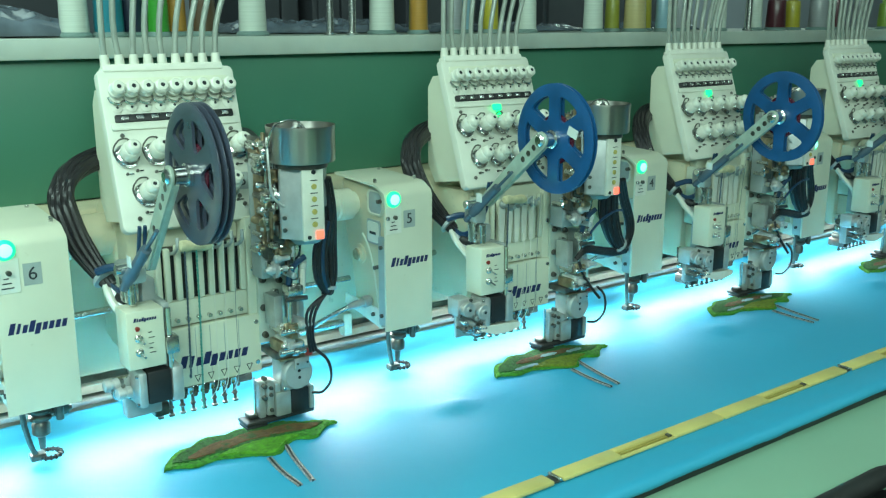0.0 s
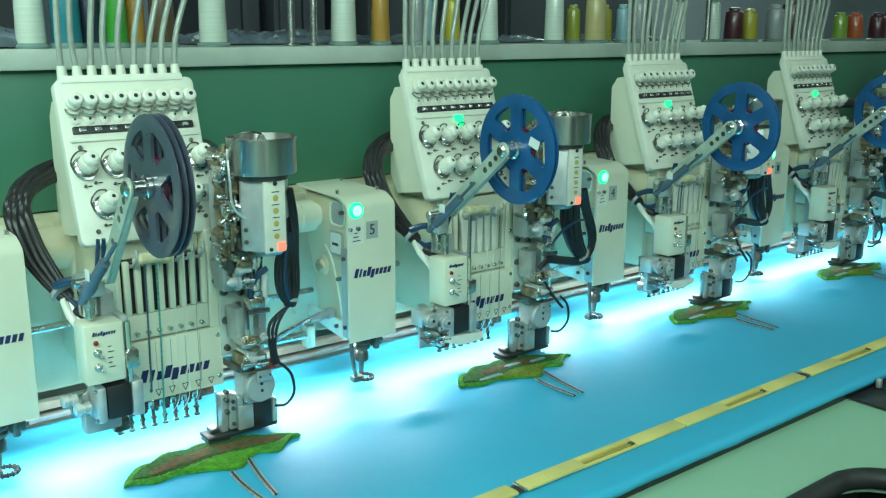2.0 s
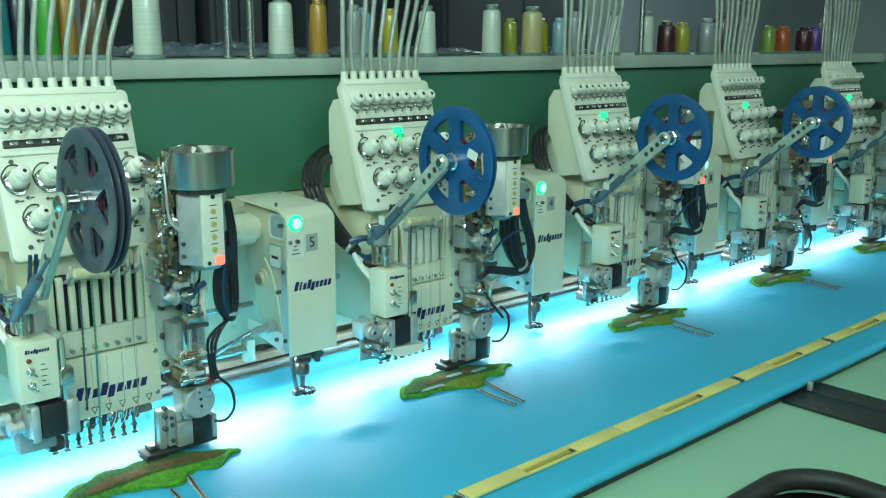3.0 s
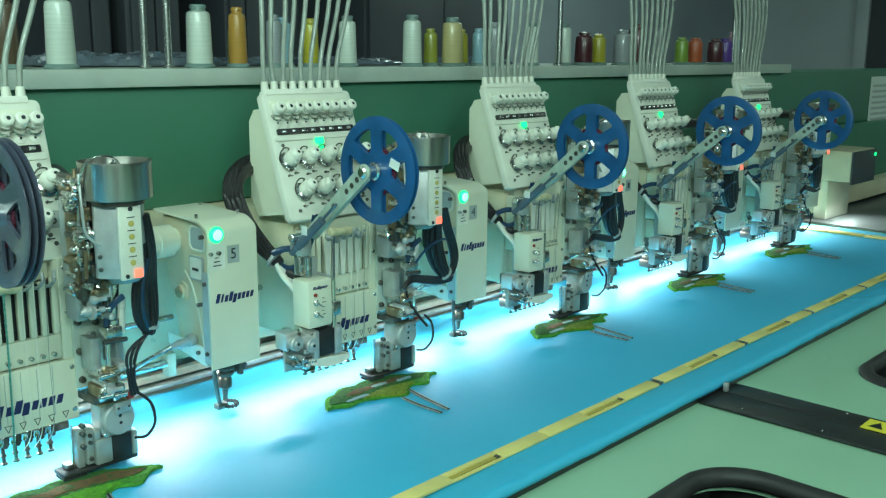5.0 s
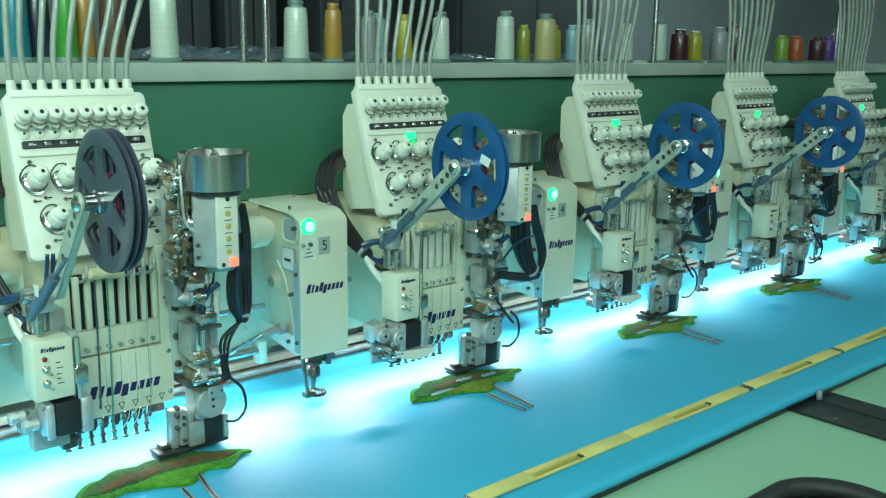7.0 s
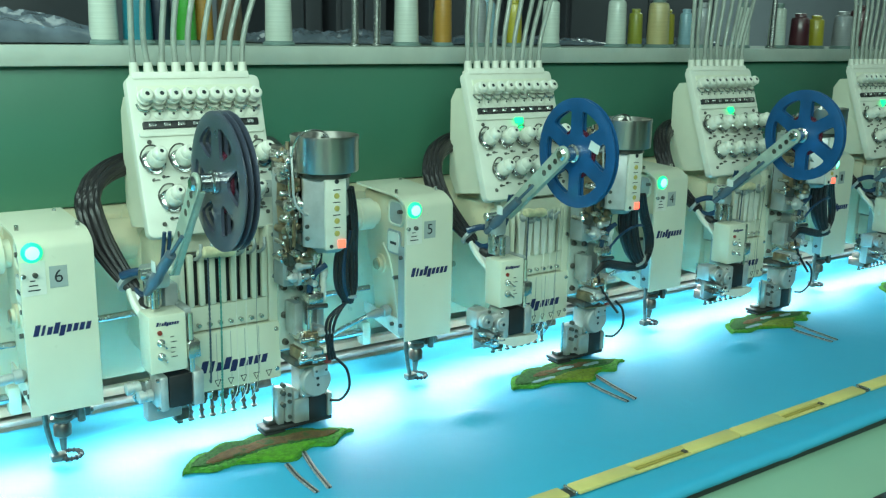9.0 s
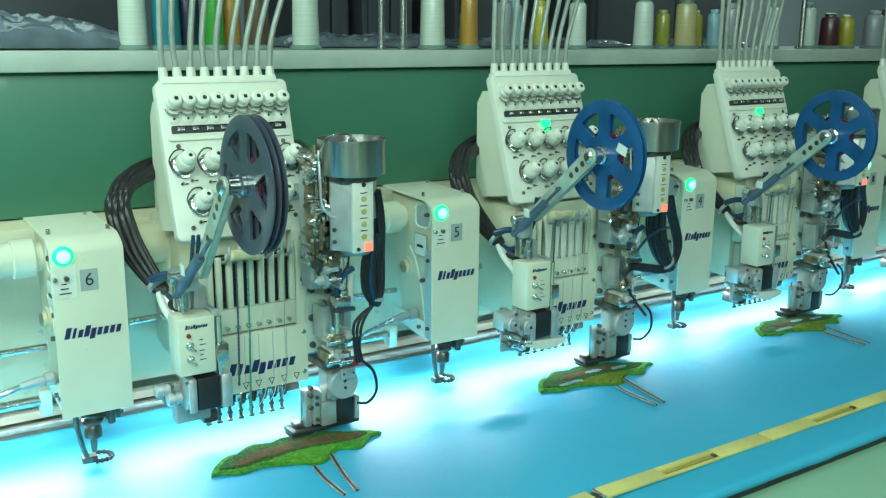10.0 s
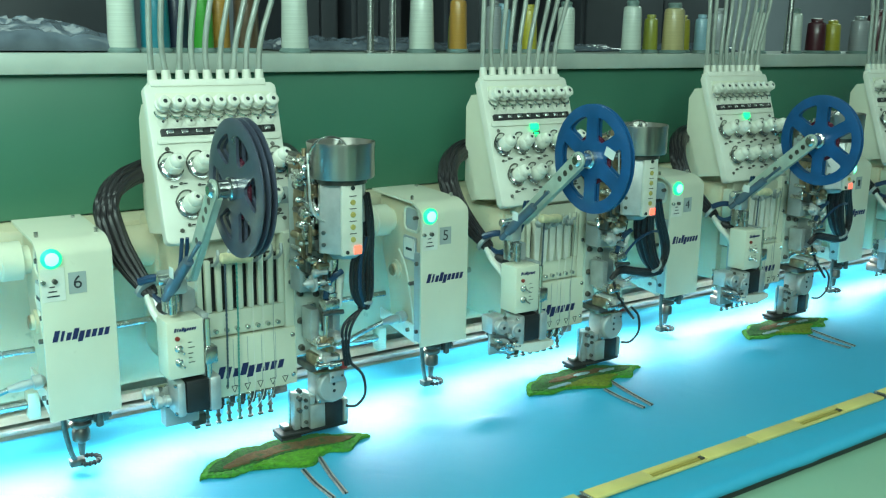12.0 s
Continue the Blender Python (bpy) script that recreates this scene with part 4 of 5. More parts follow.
def sequin_device(white_tray):
    ob = thing("sequin_device", (0.44, 1.34, 0.95), "sequin feeding device with switch box and stepper motor", "sequin device", "sequin devices")
    sb = part("switch_box", box(nb(), 0.412, 0.468, 1.315, 1.362, 1.020, 1.109, 0.003), CREAM, ob, "cream switch box with two toggle switches")
    wordmark(sb, facing(0.422, 1.3145, 1.093), 0.034, 0.0058)
    part("indicator", rod(nb(), (0.427, 1.315, 1.083), (0.427, 1.311, 1.083), 0.0036, 12), REDDOT, sb, "dull red indicator")
    for z in (1.068, 1.047):
        s = nb()
        lathe(s, (0.428, 1.315, z), (0.428, 1.306, z), ((0, 0.006), (0.003, 0.006), (0.004, 0.0045), (0.008, 0.004), (0.009, 0.003)), 12)
        sw = part("toggle_switch", s, CHROME, sb)
        part("toggle", rod(nb(), (0.428, 1.307, z), (0.431, 1.297, z - 0.004), 0.0018, 8), CHROME, sw)
    marks = nb()
    for z, w in ((1.074, 0.007), (1.066, 0.012), (1.057, 0.009), (1.050, 0.007), (1.043, 0.012)):
        box(marks, 0.443, 0.443 + w * 0.8, 1.3142, 1.3148, z, z + 0.0011)
    part("lettering", marks, DARKMARK, sb)
    # support column and mechanism
    col = nb()
    box(col, 0.424, 0.446, 1.350, 1.372, 1.112, 1.165, 0.003)
    rod(col, (0.430, 1.336, 1.114), (0.430, 1.336, 1.150), 0.007)
    part("column", col, SILVER, ob)
    br = nb()
    box(br, 0.470, 0.482, 1.330, 1.400, 0.980, 1.110, 0.002)
    box(br, 0.455, 0.476, 1.366, 1.400, 0.960, 1.140, 0.003)
    part("bracket", br, GREYMETAL, ob)
    part("slide_rod", rod(nb(), (0.476, 1.322, 1.010), (0.476, 1.322, 1.105), 0.0045, 10), CHROME, ob)
    part("slide_block", box(nb(), 0.468, 0.488, 1.312, 1.334, 1.035, 1.062, 0.003), SILVER, ob)
    # stepper motor lying along x
    m = part("stepper_motor", box(nb(), 0.438, 0.474, 1.316, 1.364, 0.962, 1.013, 0.003), BLACK, ob, "black stepper motor with aluminium end plates")
    part("end_plate", box(nb(), 0.424, 0.4378, 1.315, 1.365, 0.958, 1.014, 0.005), ALU, m)
    part("end_plate", box(nb(), 0.4742, 0.493, 1.315, 1.365, 0.958, 1.014, 0.005), ALU, m)
    for y, z in ((1.321, 0.964), (1.321, 1.008), (1.359, 0.964), (1.359, 1.008)):
        part("screw", rod(nb(), (0.425, y, z), (0.421, y, z), 0.003, 8), SILVER, m)
    if not white_tray:
        for x, y, z in ((0.398, 1.348, 0.994), (0.412, 1.336, 0.982)):
            part("roller", lathe(nb(), (x - 0.016, y, z), (x + 0.008, y, z), ((0, 0.005), (0.002, 0.0092), (0.009, 0.0096), (0.010, 0.0070), (0.014, 0.0070), (0.015, 0.0088), (0.022, 0.0088), (0.024, 0.005)), 20), ALU, ob, "pale aluminium roller")
        part("roller_yoke", box(nb(), 0.398, 0.424, 1.350, 1.364, 0.966, 1.000, 0.004), CHROME, ob)
    for x, z in ((0.388, 0.999), (0.424, 0.988)) if white_tray else ():
        hb = part("feed_motor", box(nb(), x - 0.016, x + 0.016, 1.332, 1.366, z - 0.017, z + 0.017, 0.004), ALU, ob, "small pale grey feed motor")
        part("feed_wheel", lathe(nb(), (x - 0.003, 1.334, z), (x - 0.003, 1.312, z), ((0, 0.009), (0.008, 0.009), (0.009, 0.0135), (0.018, 0.0140), (0.0195, 0.0125), (0.0185, 0.0085), (0.0186, 0.0060), (0.022, 0.0055), (0.0221, 0.0015)), 22), ALU, hb, "pale aluminium feed wheel")
        # the hub's shaded hole is a dark disc
        part("wheel_hole_disc", rod(nb(), (x - 0.003, 1.3122, z), (x - 0.003, 1.3112, z), 0.0030, 10), DARKMARK, hb)
        for dx, dz in ((-0.013, -0.013), (0.012, -0.013), (0.012, 0.013)):
            part("screw", rod(nb(), (x + dx, 1.332, z + dz), (x + dx, 1.327, z + dz), 0.0030, 8), DARKMETAL, hb)
    part("feeder_frame", box(nb(), 0.420, 0.475, 1.368, 1.392, 0.925, 0.985, 0.004), GREYMETAL, ob)
    rng = random.Random(3)
    for i in range(16 if white_tray else 9):
        x, y, z = rng.uniform(0.420, 0.466), rng.uniform(1.372, 1.405), rng.uniform(0.928, 0.985)
        b = nb()
        if i % 3:
            lathe(b, (x, y, z), (x - 0.016, y - 0.004, z), ((0, 0.003), (0.004, 0.003), (0.005, rng.uniform(0.005, 0.009)), (0.010, rng.uniform(0.005, 0.009)), (0.011, 0.003), (0.016, 0.0028)), 12)
        else:
            box(b, x, x + 0.012, y, y + 0.012, z, z + 0.018, 0.002)
        part("linkage", b, (CHROME, ALU, WHITE, DARKMETAL, SILVER)[i % 5], ob)
    for i in range(14 if white_tray else 0):
        x, z = rng.uniform(0.380, 0.430), rng.uniform(0.945, 0.978)
        b = nb()
        lathe(b, (x, 1.345, z), (x + rng.uniform(-0.006, 0.006), 1.318, z), ((0, 0.003), (0.012, 0.003), (0.013, rng.uniform(0.004, 0.008)), (0.022, rng.uniform(0.004, 0.007)), (0.024, 0.003), (0.028, 0.002)), 10)
        part("linkage", b, (CHROME, DARKMETAL, SILVER, GREYMETAL)[i % 4], ob)
    if white_tray:
        part("linkage_plate", box(nb(), 0.378, 0.436, 1.346, 1.352, 0.938, 0.985, 0.002), STEELGREY, ob)
    tray = nb()
    top = [(0.418 + 0.094 * i / 8, 0.960 - 0.008 * i / 8) for i in range(9)]
    low = [(x, z - 0.004 - 0.015 * math.sin(math.pi * (0.12 + 0.78 * i / 8))) for i, (x, z) in enumerate(top)]
    slab(tray, low + top[::-1], 0.038, Matrix(((1, 0, 0, 0), (0, 0, 1, 1.318), (0, 1, 0, 0), (0, 0, 0, 1))), 0.0015)
    if white_tray:
        part("drip_tray", tray, WHITE, ob, "white curved plastic tray below the motor")
    # pale sleeve that leads the cables down to the box
    for i, (dx, dy) in enumerate(((-0.010, 0.0), (0.0, 0.004), (0.009, 0.010))):
        pts = [(0.424 + dx * 0.6, 1.416 + dy, 1.126), (0.430 + dx, 1.398 + dy, 1.105), (0.440 + dx, 1.374 + dy, 1.078), (0.442 + dx * 0.4, 1.368, 1.050)]
        part("cable_sleeve", tube(nb(), pts, 0.0060, 8, 6), (WHITE, ALU, WHITE)[i], ob)
    return ob


def cording_device(looped):
    ob = thing("cording_device", (0.69, 1.35, 0.87), "steel cording device with round tin and control box", "cording device", "cording devices")
    # round tin on top: open at the top, thin wall
    c = Vector((0.6915, 1.297))
    tin = nb()
    seg = 40
    prof = ((0.0510, 1.306), (0.0522, 1.308), (0.0522, 1.354), (0.0530, 1.356), (0.0530, 1.361), (0.0515, 1.361), (0.0505, 1.340), (0.0500, 1.338), (0.012, 1.338), (0.010, 1.345))
    rings = [[tin.verts.new((c.x + r * math.cos(2 * math.pi * i / seg), c.y + r * math.sin(2 * math.pi * i / seg), z)) for i in range(seg)] for r, z in prof]
    for u, v in zip(rings, rings[1:]):
        for i in range(seg):
            tin.faces.new((u[i], u[(i + 1) % seg], v[(i + 1) % seg], v[i]))
    tin.faces.new(rings[0])
    tin.faces.new(rings[-1])
    tn = part("tin", tin, TINSTEEL, ob, "shiny round steel tin")
    part("tin_disc", lathe(nb(), (c.x, c.y, 1.3460), (c.x, c.y, 1.3520), ((0, 0.0485), (0.003, 0.0485), (0.004, 0.044), (0.0045, 0.012), (0.006, 0.010)), 36), ALU, tn, "dull grey disc inside the tin")
    part("spindle", lathe(nb(), (c.x, c.y, 1.352), (c.x, c.y, 1.364), ((0, 0.006), (0.006, 0.006), (0.008, 0.0035), (0.012, 0.003)), 12), CHROME, tn)
    part("hoop_wire", tube(nb(), [(0.634, 1.300, 1.320), (0.638, 1.285, 1.358), (0.656, 1.274, 1.371), (0.680, 1.274, 1.366), (0.700, 1.29, 1.346)], 0.0016, 6, 6), SILVER, ob)
    part("tin_base", lathe(nb(), (c.x, c.y, 1.305), (c.x, c.y, 1.291), ((0, 0.040), (0.008, 0.040), (0.009, 0.030), (0.014, 0.030)), 24), DARKMETAL, ob)
    part("motor_drum", lathe(nb(), (c.x + 0.012, c.y + 0.022, 1.292), (c.x + 0.012, c.y + 0.022, 1.174), ((0, 0.038), (0.06, 0.038), (0.061, 0.034), (0.11, 0.034), (0.118, 0.026)), 24), STEELGREY, ob)
    # control box
    cb = part("control_box", slab(nb(), ((0.6750, 1.268), (0.7075, 1.268), (0.7075, 1.300), (0.6530, 1.300), (0.6530, 1.294)), 0.112, Matrix.Translation((0, 0, 1.189)), 0.002), ALU, ob, "grey metal control box")
    face = part("control_face", box(nb(), 0.6730, 0.7095, 1.2610, 1.2675, 1.187, 1.303, 0.002), WHITE, cb, "white face with amber buttons and a red lamp")
    part("button", rod(nb(), (0.6920, 1.2615, 1.293), (0.6920, 1.2588, 1.293), 0.0035, 10), DARKMARK, face)
    for i in range(4):
        z = 1.271 - i * 0.0195
        part("button", rod(nb(), (0.6920, 1.2615, z), (0.6920, 1.2588, z), 0.0044, 12), AMBER, face)
        part("button_text", box(nb(), 0.6860, 0.6980, 1.2600, 1.2608, z + 0.0088, z + 0.0100), DARKMARK, face)
    part("red_lamp", box(nb(), 0.6935, 0.7065, 1.2585, 1.2608, 1.189, 1.202, 0.001), RED_LED, face, "lit red lamp")
    part("button", rod(nb(), (0.6820, 1.2615, 1.193), (0.6820, 1.2588, 1.193), 0.0032, 10), DARKMARK, face)
    for z in (1.203, 1.222):
        part("screw", rod(nb(), (0.6565, 1.2890, z), (0.6535, 1.2868, z), 0.0035, 8), DARKMETAL, cb)
    # upright frame with rods, wheels and cams
    part("upright", box(nb(), 0.640, 0.690, 1.345, 1.382, 1.114, 1.300, 0.004), GREYMETAL, ob)
    part("back_plate", box(nb(), 0.642, 0.652, 1.325, 1.385, 1.150, 1.340, 0.003), DARKMETAL, ob)
    part("shaft_boot", lathe(nb(), (0.702, 1.520, 1.318), (0.656, 1.375, 1.318), ((0, 0.018), (0.06, 0.018), (0.10, 0.015), (0.150, 0.012)), 16), BLACK, ob, "black rubber boot on the drive shaft")
    rng = random.Random(11)
    XL = 0.634  # inner side of the mechanism
    for z in (1.330, 1.300, 1.262, 1.232, 1.200, 1.168, 1.136):
        w = nb()
        r = rng.uniform(0.008, 0.017)
        x0 = rng.uniform(XL + 0.002, XL + 0.010)
        yy = 1.325 + rng.uniform(-0.012, 0.012)
        lathe(w, (x0 + 0.018, yy, z), (x0 - 0.008, yy, z), ((0, 0.005), (0.006, 0.005), (0.0065, r), (0.011, r), (0.0115, r * 0.6), (0.018, r * 0.55), (0.022, 0.004), (0.026, 0.003)), 14)
        part("cam_wheel", w, (BRONZE, SILVER, ALU)[int(r * 1e5) % 3], ob)
    part("side_plate", slab(nb(), ((0, 0), (0.026, 0.01), (0.034, 0.07), (0.028, 0.155), (0.012, 0.165), (0, 0.15)), 0.004, Matrix.Translation((XL + 0.004, 1.325, 1.175)) @ pose(0, 0, 0, 90, 0, 90), 0.001), BRONZE, ob)
    part("lever_arm", tube(nb(), [(0.636, 1.300, 1.345), (0.634, 1.292, 1.30), (0.636, 1.290, 1.262), (0.648, 1.288, 1.245), (0.658, 1.290, 1.240)], 0.0020, 8, 5), ALU, ob)
    for i in range(84):
        x, y, z = rng.uniform(XL, XL + 0.022), rng.uniform(1.300, 1.345), rng.uniform(1.118, 1.332)
        if z < 1.185:
            x = rng.uniform(XL + 0.004, 0.680)
        b = nb()
        s = rng.uniform(0.6, 1.25)
        kind = i % 5
        if kind == 0:
            box(b, x, x + 0.016 * s, y, y + 0.030, z, z + 0.016 * s, 0.002)
        elif kind == 1:
            rod(b, (x, y, z), (x, y + 0.03, z), 0.0060 * s, 12)
        elif kind == 2:
            lathe(b, (x, y - 0.004, z), (x, y + 0.03, z), ((0, 0.0050 * s), (0.002, 0.0085 * s), (0.005, 0.0085 * s), (0.0055, 0.005), (0.034, 0.005)), 6)
        elif kind == 3:
            lathe(b, (x - 0.012 * s, y, z), (x + 0.014 * s, y, z), ((0, 0.003), (0.003, 0.0070 * s), (0.009, 0.0070 * s), (0.0095, 0.0045), (0.026 * s, 0.0045)), 12)
        else:
            rod(b, (x, y, z), (x + 0.002, y + 0.002, z + 0.034 * s), 0.0032, 8)
        part("fitting", b, (CHROME, BRONZE, SILVER, CHROME, ALU, BRONZE, DARKMETAL, SILVER)[i % 8], ob)
    part("air_cylinder", lathe(nb(), (0.694, 1.325, 1.192), (0.690, 1.335, 1.100), ((0, 0.006), (0.010, 0.011), (0.018, 0.011), (0.020, 0.0085), (0.078, 0.0085), (0.080, 0.011), (0.092, 0.011)), 16), SILVER, ob)
    part("small_cylinder", lathe(nb(), (0.7065, 1.332, 1.140), (0.705, 1.335, 1.086), ((0, 0.004), (0.004, 0.0075), (0.012, 0.0075), (0.014, 0.0055), (0.054, 0.0055)), 12), WHITE, ob)
    part("rod_clamp", box(nb(), 0.672, 0.700, 1.318, 1.345, 1.086, 1.104, 0.004), SILVER, ob)
    part("cross_pin", rod(nb(), (0.668, 1.320, 1.082), (0.706, 1.320, 1.080), 0.0040, 10), DARKMETAL, ob)
    part("guide_rod", rod(nb(), (0.6825, 1.335, 1.086), (0.6805, 1.335, 1.020), 0.0045, 14), CHROME, ob)
    part("rod_bracket", box(nb(), 0.661, 0.6765, 1.348, 1.384, 1.028, 1.082, 0.002), STEELGREY, ob)
    part("rod_bracket", box(nb(), 0.699, 0.713, 1.344, 1.390, 1.030, 1.100, 0.003), STEELGREY, ob)
    part("blue_clip", tube(nb(), [(0.676, 1.325, 1.106), (0.678, 1.322, 1.124), (0.686, 1.317, 1.140), (0.702, 1.315, 1.150)], 0.0048, 8, 6), BLUEHOSE, ob)
    # oily joint above the carriage
    part("joint_block", box(nb(), 0.664, 0.698, 1.336, 1.378, 0.986, 1.006, 0.003), BRONZE, ob)
    for i in range(18):
        x, z = rng.uniform(0.662, 0.702), rng.uniform(0.990, 1.040)
        y, s = rng.uniform(1.318, 1.340), rng.uniform(0.7, 1.2)
        b = nb()
        if i % 3 == 0:
            lathe(b, (x - 0.012, y, z), (x + 0.012, y, z), ((0, 0.003), (0.002, 0.0065 * s), (0.008, 0.0065 * s), (0.009, 0.004), (0.024, 0.004)), 12)
        elif i % 3 == 1:
            box(b, x - 0.007 * s, x + 0.007 * s, y, y + 0.040, z - 0.005, z + 0.005 * s, 0.0015)
        else:
            lathe(b, (x, y - 0.005, z), (x, y + 0.036, z), ((0, 0.003), (0.002, 0.0060 * s), (0.007, 0.0060 * s), (0.008, 0.004), (0.041, 0.004)), 10)
        part("fitting", b, (CHROME, BRONZE, SILVER, ALU, GREYMETAL)[i % 5], ob)
    # lower carriage: flat top, pale round drive cover, motor and side plates
    part("carriage", box(nb(), 0.660, 0.708, 1.350, 1.404, 0.9735, 0.9855, 0.002), DARKMETAL, ob)
    part("carriage_top", box(nb(), 0.668, 0.720, 1.346, 1.392, 0.9690, 0.9732, 0.001), BRONZE, ob)
    dc = part("drive_cover", slab(nb(), rounded(0.675, 0.728, 0.911, 0.9685, 0.010, 4), 0.034, Matrix(((1, 0, 0, 0), (0, 0, 1, 1.362), (0, 1, 0, 0), (0, 0, 0, 1))), 0.003), STEELGREY, ob, "pale grey metal drive cover")
    part("cover_disc", lathe(nb(), (0.7020, 1.3618, 0.940), (0.7020, 1.350, 0.940), ((0, 0.0275), (0.008, 0.0275), (0.0105, 0.0262), (0.0118, 0.0245)), 36), GREYMETAL, dc, "round grey cover disc")
    part("cover_tab", box(nb(), 0.6925, 0.7195, 1.3440, 1.3495, 0.951, 0.970, 0.0015), ALU, dc)
    for x, z in ((0.697, 0.961), (0.715, 0.961)):
        part("screw", rod(nb(), (x, 1.3438, z), (x, 1.3420, z), 0.0022, 8), DARKMETAL, dc)
    # two dark discs stand for shaded holes in the cover
    for x, z in ((0.7025, 0.946), (0.7030, 0.934)):
        part("cover_hole_disc", rod(nb(), (x, 1.3505, z), (x, 1.3492, z), 0.0028, 10), DARKMARK, dc)
    for x, z in ((0.680, 0.916), (0.7235, 0.963)):
        part("screw", rod(nb(), (x, 1.3618, z), (x, 1.3585, z), 0.0030, 8), CHROME, dc)
    m = part("stepper_motor", box(nb(), 0.6925, 0.7265, 1.362, 1.404, 0.8675, 0.910, 0.003), BLACK, ob, "black stepper motor with grey end plates")
    part("end_plate", box(nb(), 0.664, 0.6922, 1.361, 1.405, 0.868, 0.9105, 0.003), STEELGREY, m)
    part("end_plate", box(nb(), 0.664, 0.6742, 1.363, 1.403, 0.9108, 0.926, 0.002), STEELGREY, m)
    part("end_plate", box(nb(), 0.7268, 0.7370, 1.361, 1.405, 0.868, 0.9100, 0.003), STEELGREY, m)
    st = part("side_strip", box(nb(), 0.651, 0.6636, 1.366, 1.396, 0.872, 0.932, 0.002), STEELGREY, ob)
    for z in (0.882, 0.909, 0.921):
        part("bolt", lathe(nb(), (0.6570, 1.366, z), (0.6570, 1.361, z), ((0, 0.0036), (0.003, 0.0036), (0.005, 0.0025)), 8), DARKMETAL, st)
    part("needle_slide", box(nb(), 0.639, 0.6505, 1.372, 1.392, 0.868, 0.932, 0.002), STEELGREY, ob)
    part("needle_bar", rod(nb(), (0.634, 1.380, 0.940), (0.634, 1.380, 0.872), 0.0022, 8), SILVER, ob)
    for z in (0.940, 0.926, 0.905):
        part("slide_knob", rod(nb(), (0.646, 1.371, z), (0.646, 1.362, z), 0.0042, 10), DARKMETAL, ob)
    part("base_bar", box(nb(), 0.612, 0.738, 1.366, 1.404, 0.8600, 0.8672, 0.002), RAIL, ob)
    part("foot_block", box(nb(), 0.622, 0.638, 1.378, 1.400, 0.8675, 0.876, 0.003), DARKMETAL, ob)
    part("foot_plate", box(nb(), 0.612, 0.650, 1.366, 1.400, 0.8545, 0.8595, 0.002), RAIL, ob)
    part("plug", box(nb(), 0.710, 0.722, 1.336, 1.345, 0.974, 0.986, 0.002), REDPLUG, ob, "small red connector plug")
    # cables hanging at its side
    if looped:
        for i in range(9):
            a = i * 2 * math.pi / 8
            o = Vector((0.0105 * math.cos(a), 0.010 * math.sin(a), 0)) if i < 8 else Vector((0, 0, 0))
            line = ((0.730, 1.300, 1.275), (0.742, 1.312, 1.225), (0.749, 1.328, 1.165), (0.752, 1.330, 1.110), (0.748, 1.328, 1.078))
            squeeze = (0.8, 1.0, 1.15, 0.95, 0.45)
            part("cable", tube(nb(), [Vector(p) + o * q for p, q in zip(line, squeeze)], 0.0056, 8, 6), CABLE, ob)
        for i in range(4):
            o = (i - 1.5) * 0.0062
            part("cable", tube(nb(), [(0.738 + o * 0.4, 1.305, 1.205), (0.727 + o, 1.308, 1.162), (0.728 + o, 1.312, 1.118), (0.740 + o * 0.6, 1.320, 1.090), (0.753, 1.326, 1.078)], 0.0046, 8, 6), BLUEHOSE if i == 2 else CABLE, ob)
        part("cable_tie", lathe(nb(), (0.750, 1.328, 1.092), (0.749, 1.328, 1.086), ((0, 0.012), (0.001, 0.0145), (0.005, 0.0145), (0.006, 0.012)), 12), GREYMETAL, ob)
        for i in range(3):
            o = i * 0.011
            part("thin_cable", tube(nb(), [(0.748, 1.326, 1.080), (0.733 - o * 0.8, 1.318, 1.074 - o * 0.3), (0.718 - o * 0.7, 1.318, 1.050), (0.714 - o * 0.4, 1.320, 1.015), (0.722 - o * 0.5, 1.324, 0.985)], 0.0026, 8, 6), CABLE, ob)
    else:
        for i in range(9):
            a = i * 2 * math.pi / 8
            o = Vector((0.013 * math.cos(a), 0.011 * math.sin(a), 0)) if i < 8 else Vector((0, 0, 0))
            line = ((0.722, 1.300, 1.255), (0.734, 1.312, 1.195), (0.748, 1.325, 1.140), (0.772, 1.330, 1.085), (0.800, 1.330, 1.050))
            squeeze = (0.7, 1.0, 1.2, 1.0, 0.6)
            part("cable", tube(nb(), [Vector(p) + o * q for p, q in zip(line, squeeze)], 0.0068, 8, 6), CABLE, ob)
        for i in range(3):
            o = (i - 1) * 0.0075
            part("cable", tube(nb(), [(0.760 + o, 1.306, 1.205), (0.788 + o, 1.320, 1.160), (0.818 + o, 1.330, 1.110), (0.822 + o * 0.6, 1.332, 1.075), (0.804, 1.330, 1.048)], 0.0052, 8, 6), CABLE, ob)
            part("cable", tube(nb(), [(0.806, 1.330 + o * 0.5, 1.047), (0.770, 1.328, 1.050 + o * 0.6), (0.725, 1.326, 1.060 + o * 0.6), (0.690, 1.328, 1.066 + o * 0.5), (0.672, 1.335, 1.048)], 0.0048, 8, 6), CABLE, ob)
        part("cable_tie", lathe(nb(), (0.792, 1.330, 1.060), (0.786, 1.330, 1.066), ((0, 0.014), (0.001, 0.0175), (0.005, 0.0175), (0.006, 0.014)), 12), GREYMETAL, ob)
        part("air_hose", tube(nb(), [(0.690, 1.322, 1.095), (0.712, 1.312, 1.125), (0.745, 1.306, 1.142), (0.775, 1.312, 1.140)], 0.0026, 8, 6), BLUEHOSE, ob)
